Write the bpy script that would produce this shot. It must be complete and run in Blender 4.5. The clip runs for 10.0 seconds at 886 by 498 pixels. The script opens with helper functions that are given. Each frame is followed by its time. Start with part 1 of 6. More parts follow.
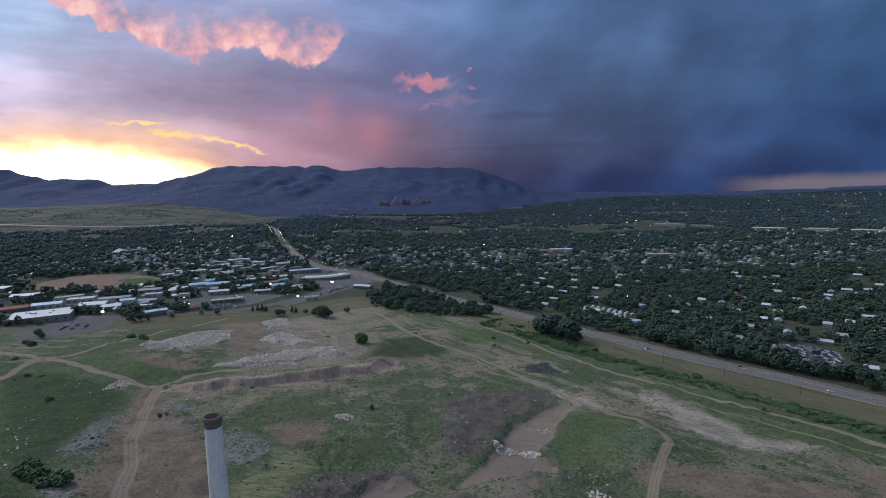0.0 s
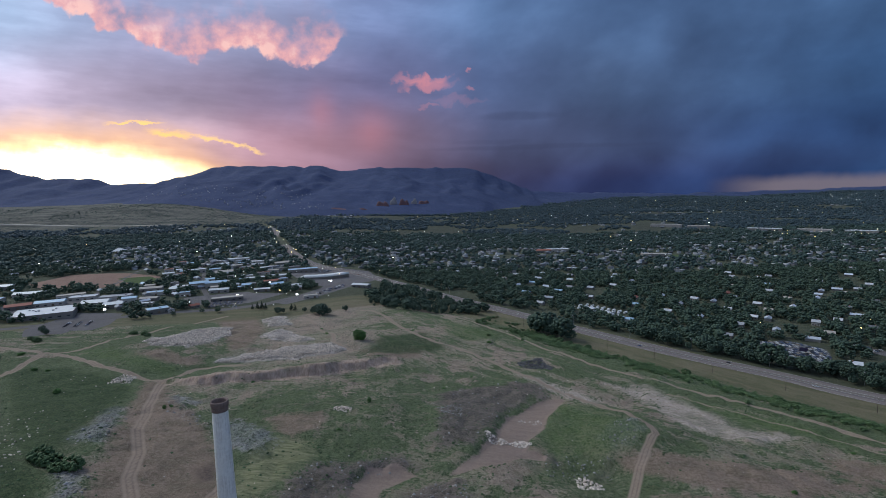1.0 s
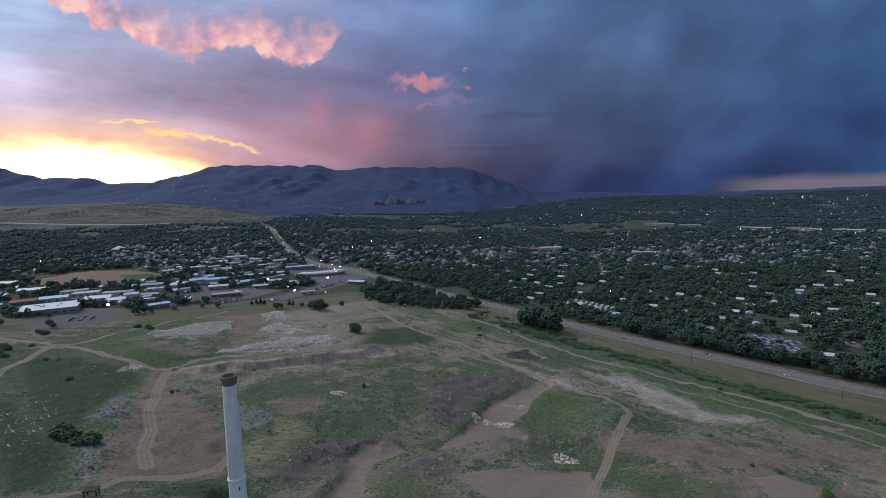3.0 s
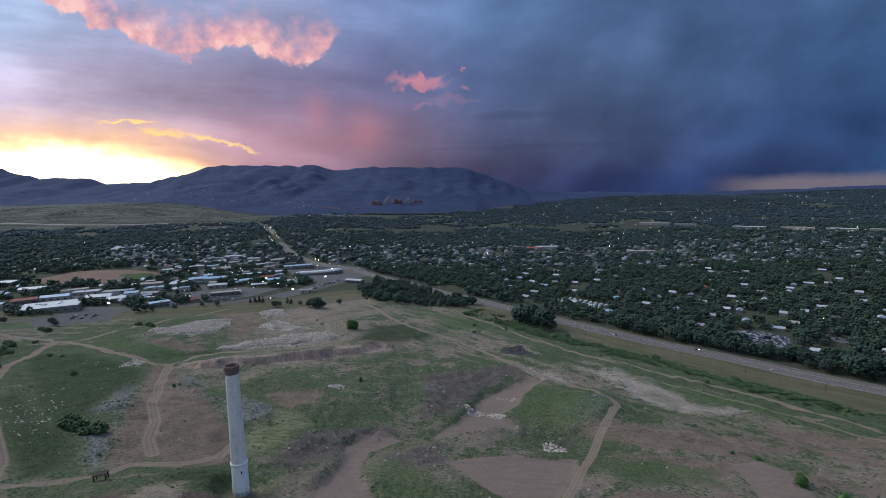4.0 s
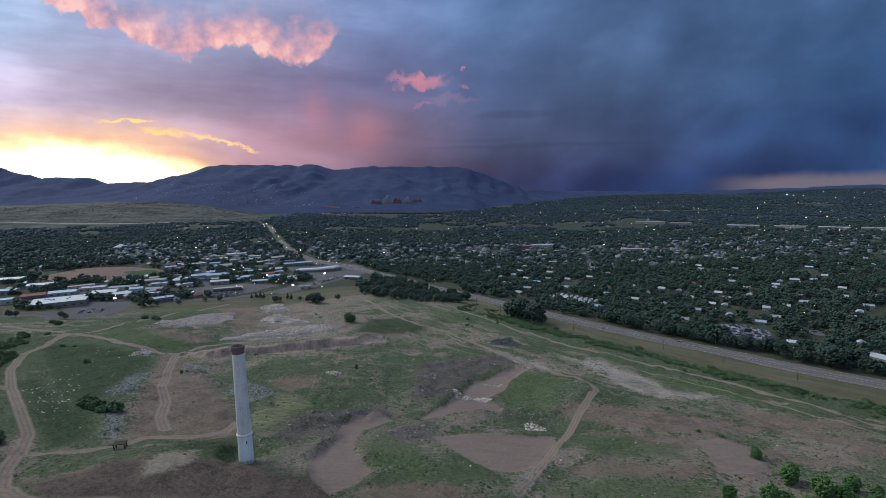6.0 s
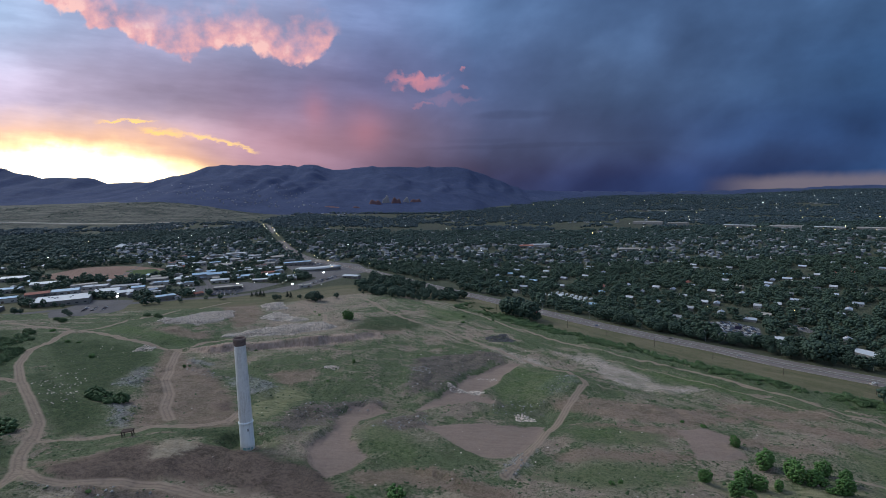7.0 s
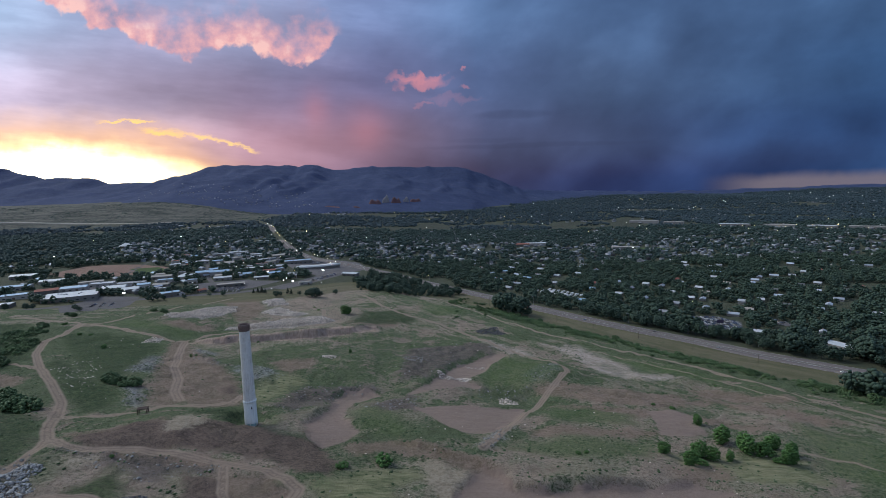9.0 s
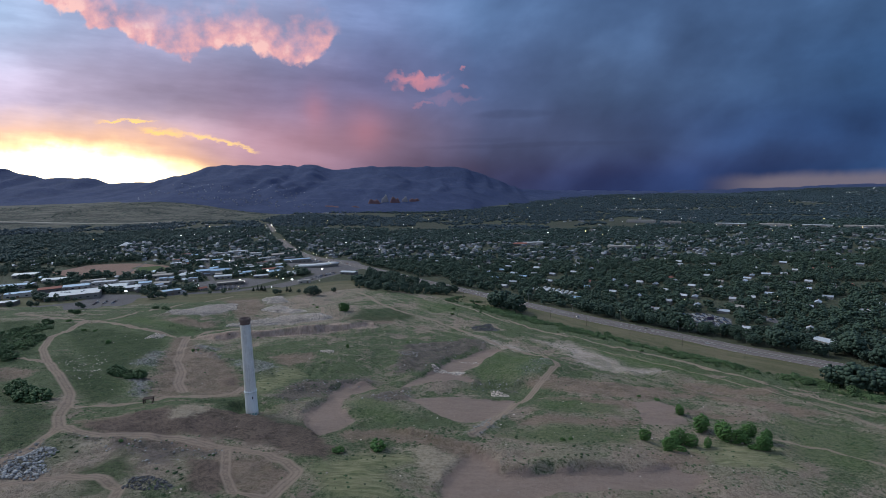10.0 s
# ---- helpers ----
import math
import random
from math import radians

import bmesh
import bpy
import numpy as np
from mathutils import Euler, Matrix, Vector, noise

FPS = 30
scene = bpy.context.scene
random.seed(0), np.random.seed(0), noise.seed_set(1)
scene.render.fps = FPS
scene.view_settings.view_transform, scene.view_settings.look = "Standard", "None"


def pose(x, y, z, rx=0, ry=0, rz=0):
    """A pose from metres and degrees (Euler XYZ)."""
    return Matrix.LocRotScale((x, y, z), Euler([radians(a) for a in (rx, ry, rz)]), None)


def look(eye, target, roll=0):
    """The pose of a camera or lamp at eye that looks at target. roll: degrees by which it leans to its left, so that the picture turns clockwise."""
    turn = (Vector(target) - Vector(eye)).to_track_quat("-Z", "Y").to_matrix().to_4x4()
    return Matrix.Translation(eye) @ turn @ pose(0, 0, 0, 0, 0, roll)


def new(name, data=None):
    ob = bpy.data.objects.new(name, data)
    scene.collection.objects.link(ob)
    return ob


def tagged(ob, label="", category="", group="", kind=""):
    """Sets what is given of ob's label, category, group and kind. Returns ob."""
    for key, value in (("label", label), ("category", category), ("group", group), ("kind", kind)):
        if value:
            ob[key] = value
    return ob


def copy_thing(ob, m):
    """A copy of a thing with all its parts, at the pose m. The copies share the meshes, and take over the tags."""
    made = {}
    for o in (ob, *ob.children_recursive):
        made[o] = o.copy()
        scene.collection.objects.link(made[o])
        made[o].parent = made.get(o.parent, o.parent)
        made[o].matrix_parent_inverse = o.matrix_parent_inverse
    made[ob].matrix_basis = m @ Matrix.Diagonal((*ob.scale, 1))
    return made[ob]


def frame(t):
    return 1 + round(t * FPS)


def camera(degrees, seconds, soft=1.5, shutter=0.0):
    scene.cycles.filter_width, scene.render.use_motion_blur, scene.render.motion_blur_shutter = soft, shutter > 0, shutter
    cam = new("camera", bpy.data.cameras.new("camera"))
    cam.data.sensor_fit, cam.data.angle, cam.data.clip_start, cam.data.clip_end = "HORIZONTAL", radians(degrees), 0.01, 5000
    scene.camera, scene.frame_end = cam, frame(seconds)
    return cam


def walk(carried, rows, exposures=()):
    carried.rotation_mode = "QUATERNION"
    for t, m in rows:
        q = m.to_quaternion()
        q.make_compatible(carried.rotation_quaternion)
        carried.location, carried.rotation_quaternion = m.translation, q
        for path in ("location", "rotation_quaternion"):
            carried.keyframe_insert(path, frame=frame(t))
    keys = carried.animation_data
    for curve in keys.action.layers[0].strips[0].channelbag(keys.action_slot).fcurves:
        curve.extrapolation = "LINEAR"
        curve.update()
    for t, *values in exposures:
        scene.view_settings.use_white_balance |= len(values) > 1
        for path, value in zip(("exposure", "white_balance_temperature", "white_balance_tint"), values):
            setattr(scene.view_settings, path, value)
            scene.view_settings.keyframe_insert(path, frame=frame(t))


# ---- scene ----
import collections

cam = camera(80.8, 10.0, 0.9)
PATH = [
    (0, (2.981, -1.637, 137.881), (2.988, 0.349, 137.643), -1.8),
    (0.5, (4.14, -8.224, 137.847), (4.149, -6.238, 137.61), -1.7),
    (1, (5.273, -14.741, 137.8), (5.286, -12.755, 137.563), -1.7),
    (1.5, (6.419, -21.152, 137.746), (6.436, -19.166, 137.509), -1.7),
    (2, (7.596, -27.492, 137.663), (7.615, -25.506, 137.426), -1.8),
    (2.5, (8.844, -33.765, 137.553), (8.865, -31.779, 137.314), -1.7),
    (4, (12.912, -52.452, 137.006), (12.945, -50.467, 136.766), -1.7),
    (4.5, (14.412, -58.869, 136.882), (14.444, -56.883, 136.641), -1.8),
    (5, (16.098, -65.456, 136.742), (16.131, -63.471, 136.5), -1.7),
    (5.5, (17.929, -72.164, 136.627), (17.962, -70.179, 136.384), -1.7),
    (7, (23.883, -92.583, 136.398), (23.917, -90.598, 136.156), -1.7),
    (7.5, (25.955, -99.498, 136.392), (25.987, -97.513, 136.15), -1.7),
    (8, (28.091, -106.542, 136.442), (28.122, -104.557, 136.199), -1.8),
    (8.5, (30.237, -113.73, 136.484), (30.269, -111.745, 136.241), -1.8),
    (9, (32.359, -120.999, 136.506), (32.39, -119.014, 136.263), -1.8),
    (9.5, (34.475, -128.309, 136.522), (34.505, -126.324, 136.279), -1.9),
    (10, (36.579, -135.605, 136.527), (36.612, -133.62, 136.283), -1.8),
]
walk(cam, [(t, look(eye, target, roll)) for t, eye, target, roll in PATH], [(0.0, 0.28), (10.0, 0.28)])


# ---------------------------------------------------------------- node helpers
def lin(r, g, b):
    return tuple((c / 255 / 12.92) if c <= 10 else ((c / 255 + 0.055) / 1.055) ** 2.4 for c in (r, g, b)) + (1.0,)


class Num:
    """A number in a node tree; + - * / make Math nodes."""

    def __init__(self, tree, sock):
        self.tree, self.sock = tree, sock

    def op(self, kind, *others):
        n = self.tree.nodes.new("ShaderNodeMath")
        n.operation = kind
        for k, o in enumerate((self, *others)):
            if isinstance(o, Num):
                self.tree.links.new(o.sock, n.inputs[k])
            else:
                n.inputs[k].default_value = o
        return Num(self.tree, n.outputs[0])

    def __add__(self, o):
        return self.op("ADD", o)

    def __sub__(self, o):
        return self.op("SUBTRACT", o)

    def __mul__(self, o):
        return self.op("MULTIPLY", o)

    def __truediv__(self, o):
        return self.op("DIVIDE", o)

    def clip(self, a=0.0, b=1.0):
        return self.op("MAXIMUM", a).op("MINIMUM", b)

    def step(self, a, b):
        """Smooth 0 to 1 as the number goes from a to b."""
        n = self.tree.nodes.new("ShaderNodeMapRange")
        n.interpolation_type = "SMOOTHSTEP"
        self.tree.links.new(self.sock, n.inputs[0])
        for k, o in ((1, a), (2, b)):
            if isinstance(o, Num):
                self.tree.links.new(o.sock, n.inputs[k])
            else:
                n.inputs[k].default_value = o
        return Num(self.tree, n.outputs[0])

    def bell(self, mid, wide):
        d = (self - mid) / wide
        return (d * d * -1.0).op("EXPONENT")


def mixed(tree, f, a, b, kind="MIX"):
    n = tree.nodes.new("ShaderNodeMix")
    n.data_type, n.blend_type = "RGBA", kind
    for k, o in ((0, f), (6, a), (7, b)):
        if isinstance(o, Num):
            tree.links.new(o.sock, n.inputs[k])
        elif isinstance(o, bpy.types.NodeSocket):
            tree.links.new(o, n.inputs[k])
        else:
            n.inputs[k].default_value = o if k == 0 or len(o) == 4 else (*o, 1.0)
    return n.outputs[2]


def noise_at(tree, vector, scale, detail=4.0, rough=0.55, stretch=None):
    if stretch:
        m = tree.nodes.new("ShaderNodeMapping")
        m.inputs["Scale"].default_value = stretch
        tree.links.new(vector, m.inputs[0])
        vector = m.outputs[0]
    n = tree.nodes.new("ShaderNodeTexNoise")
    n.inputs["Scale"].default_value, n.inputs["Detail"].default_value, n.inputs["Roughness"].default_value = scale, detail, rough
    tree.links.new(vector, n.inputs["Vector"])
    return Num(tree, n.outputs[0])


def ramp(tree, f, stops):
    n = tree.nodes.new("ShaderNodeValToRGB")
    tree.links.new(f.sock, n.inputs[0])
    el = n.color_ramp.elements
    while len(el) < len(stops):
        el.new(0.5)
    for e, (p, c) in zip(el, stops):
        e.position, e.color = p, (c if len(c) == 4 else (*c, 1.0))
    return n.outputs[0]


# ---------------------------------------------------------------- evening sky
world = bpy.data.worlds.new("evening_sky")
scene.world = world
world.use_nodes = True
tree = world.node_tree
coord = tree.nodes.new("ShaderNodeTexCoord")
parts_of = tree.nodes.new("ShaderNodeSeparateXYZ")
tree.links.new(coord.outputs["Generated"], parts_of.inputs[0])
sx, sy, sz = (Num(tree, o) for o in parts_of.outputs)
ahead = sy.op("MAXIMUM", 0.12)
su, sv = (sx / ahead).clip(-2.0, 2.0), (sz / ahead).clip(-1.0, 4.0)
flat = tree.nodes.new("ShaderNodeCombineXYZ")
tree.links.new(su.sock, flat.inputs[0]), tree.links.new(sv.sock, flat.inputs[1])
plane = flat.outputs[0]
w1 = noise_at(tree, plane, 3.0, 5.0, 0.55) - 0.5
w2 = noise_at(tree, plane, 9.0, 6.0, 0.6) - 0.5
wu, wv = su + w1 * 0.16 + w2 * 0.03, sv + w1 * 0.07 + w2 * 0.02
ROW_U = (-0.79, -0.535, -0.327, -0.118, 0.094, 0.308, 0.577, 0.87)
ROWS = (
    (0.005, ((240, 196, 158), (216, 166, 150), (142, 114, 134), (92, 82, 112), (47, 56, 90), (34, 48, 86), (34, 53, 94), (38, 66, 108))),
    (0.084, ((225, 195, 188), (192, 164, 173), (149, 126, 149), (113, 100, 128), (71, 82, 120), (54, 69, 105), (41, 64, 106), (37, 69, 116))),
    (0.187, ((178, 171, 201), (153, 145, 175), (130, 121, 153), (104, 107, 148), (74, 92, 133), (63, 83, 119), (54, 79, 118), (49, 82, 126))),
    (0.330, ((158, 182, 218), (138, 147, 184), (143, 156, 194), (116, 135, 180), (88, 116, 160), (71, 97, 138), (64, 91, 131), (60, 90, 131))),
    (1.600, ((148, 164, 192), (148, 164, 192), (148, 164, 192), (144, 160, 190), (138, 156, 188), (130, 152, 186), (124, 146, 182), (124, 146, 182))),
)
across = (wu + 0.9) / 1.9
tone = None
for k, (level, colours) in enumerate(ROWS):
    row = ramp(tree, across, [((u + 0.9) / 1.9, lin(*c)) for u, c in zip(ROW_U, colours)])
    tone = row if k == 0 else mixed(tree, wv.step(ROWS[k - 1][0], level), tone, row)
# long streaks and billows of the cloud deck
def sheared(slope):
    n = tree.nodes.new("ShaderNodeCombineXYZ")
    tree.links.new(su.sock, n.inputs[0]), tree.links.new((sv + su * slope).sock, n.inputs[1])
    return n.outputs[0]


streak = noise_at(tree, sheared(0.13), 2.4, 5.0, 0.52, (1.0, 5.0, 1.0))
wisp = noise_at(tree, sheared(0.10), 5.5, 6.0, 0.55, (1.0, 4.5, 1.0))
billow = noise_at(tree, sheared(-0.18), 2.9, 4.0, 0.50, (1.0, 1.7, 1.0))
tuft = noise_at(tree, sheared(-0.18), 5.6, 5.0, 0.52, (1.0, 1.45, 1.0))
west_side = su.step(0.18, -0.22)
deck = (streak - 0.5) * (west_side * 0.66 + 0.14) + (wisp - 0.5) * (west_side * 0.38 + 0.0) + (billow - 0.5) * (west_side * -0.40 + 0.85) + (tuft - 0.5) * (west_side * -0.35 + 0.66)
tone = mixed(tree, 1.0, tone, ramp(tree, (deck + 0.5).clip(), [(0.15, (0.52, 0.53, 0.57)), (0.5, (1, 1, 1)), (0.82, (1.72, 1.70, 1.60))]), "MULTIPLY")
for u0, v0, du, dv, depth in ((0.155, 0.128, 0.075, 0.0085, 0.30), (0.20, 0.070, 0.22, 0.005, 0.22), (0.10, 0.082, 0.07, 0.005, 0.15)):
    d = ((su - u0 + w2 * 0.05) / du).op("POWER", 2.0) + ((sv - v0 + w2 * 0.012) / dv).op("POWER", 2.0)
    tone = mixed(tree, d.step(1.5, 0.1) * depth, tone, lin(40, 50, 82))
# rain shafts lit from behind
fine = noise_at(tree, plane, 7.0, 2.0, 0.5, (2.0, 0.5, 1.0))
for u0, v0, du, dv, amount in ((-0.212, 0.145, 0.026, 0.036, 0.30), (-0.119, 0.108, 0.038, 0.042, 0.30), (-0.24, 0.095, 0.19, 0.07, 0.22)):
    f = su.bell(u0, du) * sv.bell(v0, dv) * (fine * 0.5 + billow * 1.2).clip() * amount
    tone = mixed(tree, f, tone, lin(205, 128, 136))
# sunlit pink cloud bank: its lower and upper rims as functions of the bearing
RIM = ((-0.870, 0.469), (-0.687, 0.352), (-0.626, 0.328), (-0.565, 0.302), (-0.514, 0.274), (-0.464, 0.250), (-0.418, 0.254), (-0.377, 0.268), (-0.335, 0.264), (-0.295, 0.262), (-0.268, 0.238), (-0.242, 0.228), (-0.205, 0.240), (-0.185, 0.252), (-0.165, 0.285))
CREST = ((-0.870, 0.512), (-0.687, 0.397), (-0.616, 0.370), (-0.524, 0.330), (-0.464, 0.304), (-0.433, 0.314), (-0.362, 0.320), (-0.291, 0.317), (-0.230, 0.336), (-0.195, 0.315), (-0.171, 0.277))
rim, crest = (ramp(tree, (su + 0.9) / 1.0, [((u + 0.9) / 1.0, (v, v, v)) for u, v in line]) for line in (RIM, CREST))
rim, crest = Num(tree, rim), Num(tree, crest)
puff = noise_at(tree, plane, 14.0, 4.0, 0.50) - 0.5
puff2 = noise_at(tree, plane, 38.0, 3.0, 0.5) - 0.5
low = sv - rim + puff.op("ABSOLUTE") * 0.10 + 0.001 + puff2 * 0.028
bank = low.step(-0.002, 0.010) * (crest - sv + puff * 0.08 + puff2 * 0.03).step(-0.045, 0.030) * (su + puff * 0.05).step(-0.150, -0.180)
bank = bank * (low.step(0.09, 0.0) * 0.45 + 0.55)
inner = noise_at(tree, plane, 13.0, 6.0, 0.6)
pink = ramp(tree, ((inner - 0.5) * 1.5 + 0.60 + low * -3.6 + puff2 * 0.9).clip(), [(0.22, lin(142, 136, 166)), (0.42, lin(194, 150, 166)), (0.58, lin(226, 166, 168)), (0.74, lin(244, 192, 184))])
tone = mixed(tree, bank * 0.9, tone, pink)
# small pink scraps
for u0, v0, du, dv, amount in ((-0.012, 0.189, 0.040, 0.009, 0.75), (-0.050, 0.203, 0.022, 0.006, 0.5), (0.014, 0.200, 0.016, 0.007, 0.7), (-0.030, 0.196, 0.024, 0.007, 0.6), (0.059, 0.214, 0.006, 0.004, 0.6), (0.066, 0.182, 0.012, 0.005, 0.4), (-0.017, 0.149, 0.018, 0.004, 0.25), (0.045, 0.160, 0.05, 0.008, 0.15)):
    d = ((su - u0 + puff * 0.075 + puff2 * 0.03) / du).op("POWER", 2.0) + ((sv - v0 + puff2 * 0.045 + puff * 0.02) / dv).op("POWER", 2.0)
    tone = mixed(tree, d.step(1.9, 0.0) * amount * 0.8, tone, lin(204, 132, 144))
# thin golden streaks, broken along their length
fray = noise_at(tree, plane, 26.0, 6.0, 0.65, (1.0, 2.2, 1.0))
for (ua, va), (ub, vb), thick in (((-0.535, 0.121), (-0.47, 0.112), 0.006), ((-0.47, 0.111), (-0.40, 0.098), 0.0045), ((-0.61, 0.139), (-0.515, 0.136), 0.0025), ((-0.40, 0.096), (-0.335, 0.078), 0.004)):
    mid = (su - ua) * ((vb - va) / (ub - ua)) + va
    d = (sv - mid + puff * 0.014 + (fray - 0.5) * 0.034).op("ABSOLUTE")
    f = d.step(thick * 1.35, 0.001) * su.step(ua - 0.02, ua + 0.02) * su.step(ub + 0.02, ub - 0.02)
    tone = mixed(tree, f * ((fray - 0.5) * 3.0 + 0.75).clip(), tone, lin(255, 212, 136))
# the bright gap over the western ridge, where the sun has just gone down
top_edge = ramp(tree, (su + 1.4) / 1.4, [((u + 1.4) / 1.4, (v, v, v)) for u, v in ((-1.4, 0.08), (-0.8, 0.100), (-0.70, 0.102), (-0.62, 0.092), (-0.53, 0.078), (-0.46, 0.052), (-0.40, 0.02), (-0.3, 0.0))])
gap = Num(tree, top_edge) - sv + w2 * 0.045 + puff * 0.030 + (wisp - 0.5) * 0.05
west = su.step(-0.30, -0.48)
halo = gap.step(-0.085, 0.02) * west
tone = mixed(tree, halo * 0.62, tone, lin(250, 192, 128))
tone = mixed(tree, gap.step(-0.022, 0.030) * west, tone, (1.55, 1.28, 0.72, 1))
tone = mixed(tree, gap.step(0.0, 0.045) * su.bell(-0.74, 0.20), tone, (4.2, 3.6, 2.6, 1))
# pale strip of clear sky low in the north-east
strip = (su.step(0.50, 0.66) * (sv + w2 * 0.02).step(0.010, -0.014)) * 0.8
tone = mixed(tree, strip, tone, lin(116, 108, 118))
clear = tree.nodes.new("ShaderNodeTexSky")
clear.sky_type, clear.sun_disc, clear.sun_elevation, clear.sun_rotation = "NISHITA", False, radians(2.0), radians(-36)
over = mixed(tree, 0.94, mixed(tree, 1.0, clear.outputs[0], (0.08, 0.08, 0.08, 1), "MULTIPLY"), tone)
back = tree.nodes["Background"]
tree.links.new(over, back.inputs[0])
back.inputs[1].default_value = 1.0

# the broad glow of the western sky after the sun has gone behind the range
sun = new("sun", bpy.data.lights.new("sun", "SUN"))
sun.data.energy, sun.data.angle, sun.data.color = 1.6, radians(28), (0.96, 1.0, 0.97)
sun.matrix_world = look((0, 0, 0), (0.62, -0.42, -0.62))


# ---------------------------------------------------------------- materials
def material(name, rough=0.85, metal=0.0):
    m = bpy.data.materials.new(name)
    m.use_nodes = True
    b = m.node_tree.nodes["Principled BSDF"]
    b.inputs["Roughness"].default_value, b.inputs["Metallic"].default_value = rough, metal
    b.inputs["Specular IOR Level"].default_value = 0.25
    return m, m.node_tree, b


def where(tree, kind="Object"):
    return tree.nodes.new("ShaderNodeTexCoord").outputs[kind]


def relief(tree, bsdf, h, strength, distance):
    n = tree.nodes.new("ShaderNodeBump")
    n.inputs["Strength"].default_value, n.inputs["Distance"].default_value = strength, distance
    tree.links.new(h.sock, n.inputs["Height"])
    tree.links.new(n.outputs[0], bsdf.inputs["Normal"])


def surface(name, dark, light, scale, rough=0.85, metal=0.0, bump=0.05, vary=0.0, island=0.0):
    """A plain worn surface: two noises between two colours, with a random shift of brightness from object to object or island to island."""
    m, t, b = material(name, rough, metal)
    p = where(t)
    n = noise_at(t, p, scale, 5.0, 0.6)
    n2 = noise_at(t, p, scale * 0.17, 3.0)
    f = (n * 0.65 + n2 * 0.6 - 0.12).clip()
    col = mixed(t, f, dark, light)
    if vary or island:
        o = Num(t, t.nodes.new("ShaderNodeObjectInfo").outputs["Random"]) if vary else Num(t, t.nodes.new("ShaderNodeNewGeometry").outputs["Random Per Island"])
        amount = vary or island
        g = o * (2 * amount) + (1 - amount)
        c = t.nodes.new("ShaderNodeCombineColor")
        for k in range(3):
            t.links.new(g.sock, c.inputs[k])
        col = mixed(t, 1.0, col, c.outputs[0], "MULTIPLY")
    t.links.new(col, b.inputs["Base Color"])
    relief(t, b, n, 0.5, bump)
    return m


def glow(name, colour, strength):
    m, t, b = material(name)
    b.inputs["Base Color"].default_value = (*colour, 1)
    b.inputs["Emission Color"].default_value = (*colour, 1)
    b.inputs["Emission Strength"].default_value = strength
    return m


def leaves(name, dark, light):
    m, t, b = material(name, 0.75)
    isl = Num(t, t.nodes.new("ShaderNodeNewGeometry").outputs["Random Per Island"])
    ob = Num(t, t.nodes.new("ShaderNodeObjectInfo").outputs["Random"])
    n = noise_at(t, where(t), 1.3, 3.0, 0.7)
    a = t.nodes.new("ShaderNodeAttribute")
    a.attribute_name = "tone"
    f = (isl * 0.35 + ob * 0.35 + Num(t, a.outputs["Fac"]) * 0.65 + (n - 0.5) * 0.9).clip()
    t.links.new(mixed(t, f, dark, light), b.inputs["Base Color"])
    relief(t, b, n, 0.5, 0.35)
    return m


M_LEAF = leaves("leaf_canopy", (0.038, 0.064, 0.047), (0.061, 0.098, 0.066))
# leaf colours shifted to blue: the haze over the far plain is painted in
M_WOODS_HAZE = leaves("far_woods", (0.022, 0.043, 0.051), (0.054, 0.084, 0.097))
# copy of the leaf canopy, a little bluer to carry haze at middle distance
M_LEAF_FAR_HAZE = leaves("hazy_far_canopy", (0.033, 0.058, 0.052), (0.056, 0.092, 0.078))
M_BUSH = leaves("bush_leaf", (0.050, 0.115, 0.032), (0.145, 0.265, 0.082))
M_SCRUB = leaves("scrub_leaf", (0.042, 0.080, 0.034), (0.106, 0.164, 0.070))
M_BARK = surface("bark", (0.05, 0.04, 0.03), (0.12, 0.10, 0.08), 3.0)
M_STONE = surface("rubble_stone", (0.43, 0.36, 0.305), (0.72, 0.63, 0.545), 1.2, island=0.45)
M_DARKSTONE = surface("dark_rubble", (0.06, 0.06, 0.065), (0.17, 0.165, 0.17), 1.2, island=0.4)
M_ROAD = surface("asphalt", (0.135, 0.112, 0.106), (0.205, 0.174, 0.166), 0.35)
M_LOT = surface("lot_asphalt", (0.14, 0.125, 0.125), (0.23, 0.205, 0.20), 0.3)
M_PAINT = surface("road_paint", (0.55, 0.54, 0.50), (0.75, 0.74, 0.70), 1.0)
M_CONCRETE = surface("median_concrete", (0.12, 0.105, 0.092), (0.19, 0.168, 0.150), 0.6)
M_WALL = surface("house_wall", (0.20, 0.185, 0.17), (0.36, 0.34, 0.315), 0.8, vary=0.55)
M_ROOF = surface("shingle_roof", (0.24, 0.245, 0.26), (0.48, 0.49, 0.52), 1.5, vary=0.7)
M_ROOF_PALE = surface("pale_metal_roof", (0.40, 0.42, 0.44), (0.66, 0.68, 0.69), 0.7, rough=0.5)
M_ROOF_HOUSE = surface("pale_house_roof", (0.29, 0.32, 0.37), (0.50, 0.54, 0.60), 0.9, rough=0.6, vary=0.3)
M_ROOF_BLUE = surface("blue_metal_roof", (0.24, 0.38, 0.52), (0.40, 0.55, 0.68), 0.7, rough=0.5)
M_ROOF_TAN = surface("gravel_roof", (0.30, 0.27, 0.24), (0.46, 0.42, 0.38), 0.9)
M_ROOF_RED = surface("red_roof", (0.24, 0.09, 0.07), (0.36, 0.15, 0.11), 0.9)
M_FARHOUSE = surface("far_house", (0.14, 0.14, 0.145), (0.41, 0.42, 0.44), 0.05, island=0.85)
M_GLASS = surface("window_glass", (0.02, 0.025, 0.03), (0.05, 0.06, 0.07), 2.0, rough=0.1)
M_DOOR = surface("door_paint", (0.10, 0.07, 0.05), (0.20, 0.15, 0.11), 2.0)
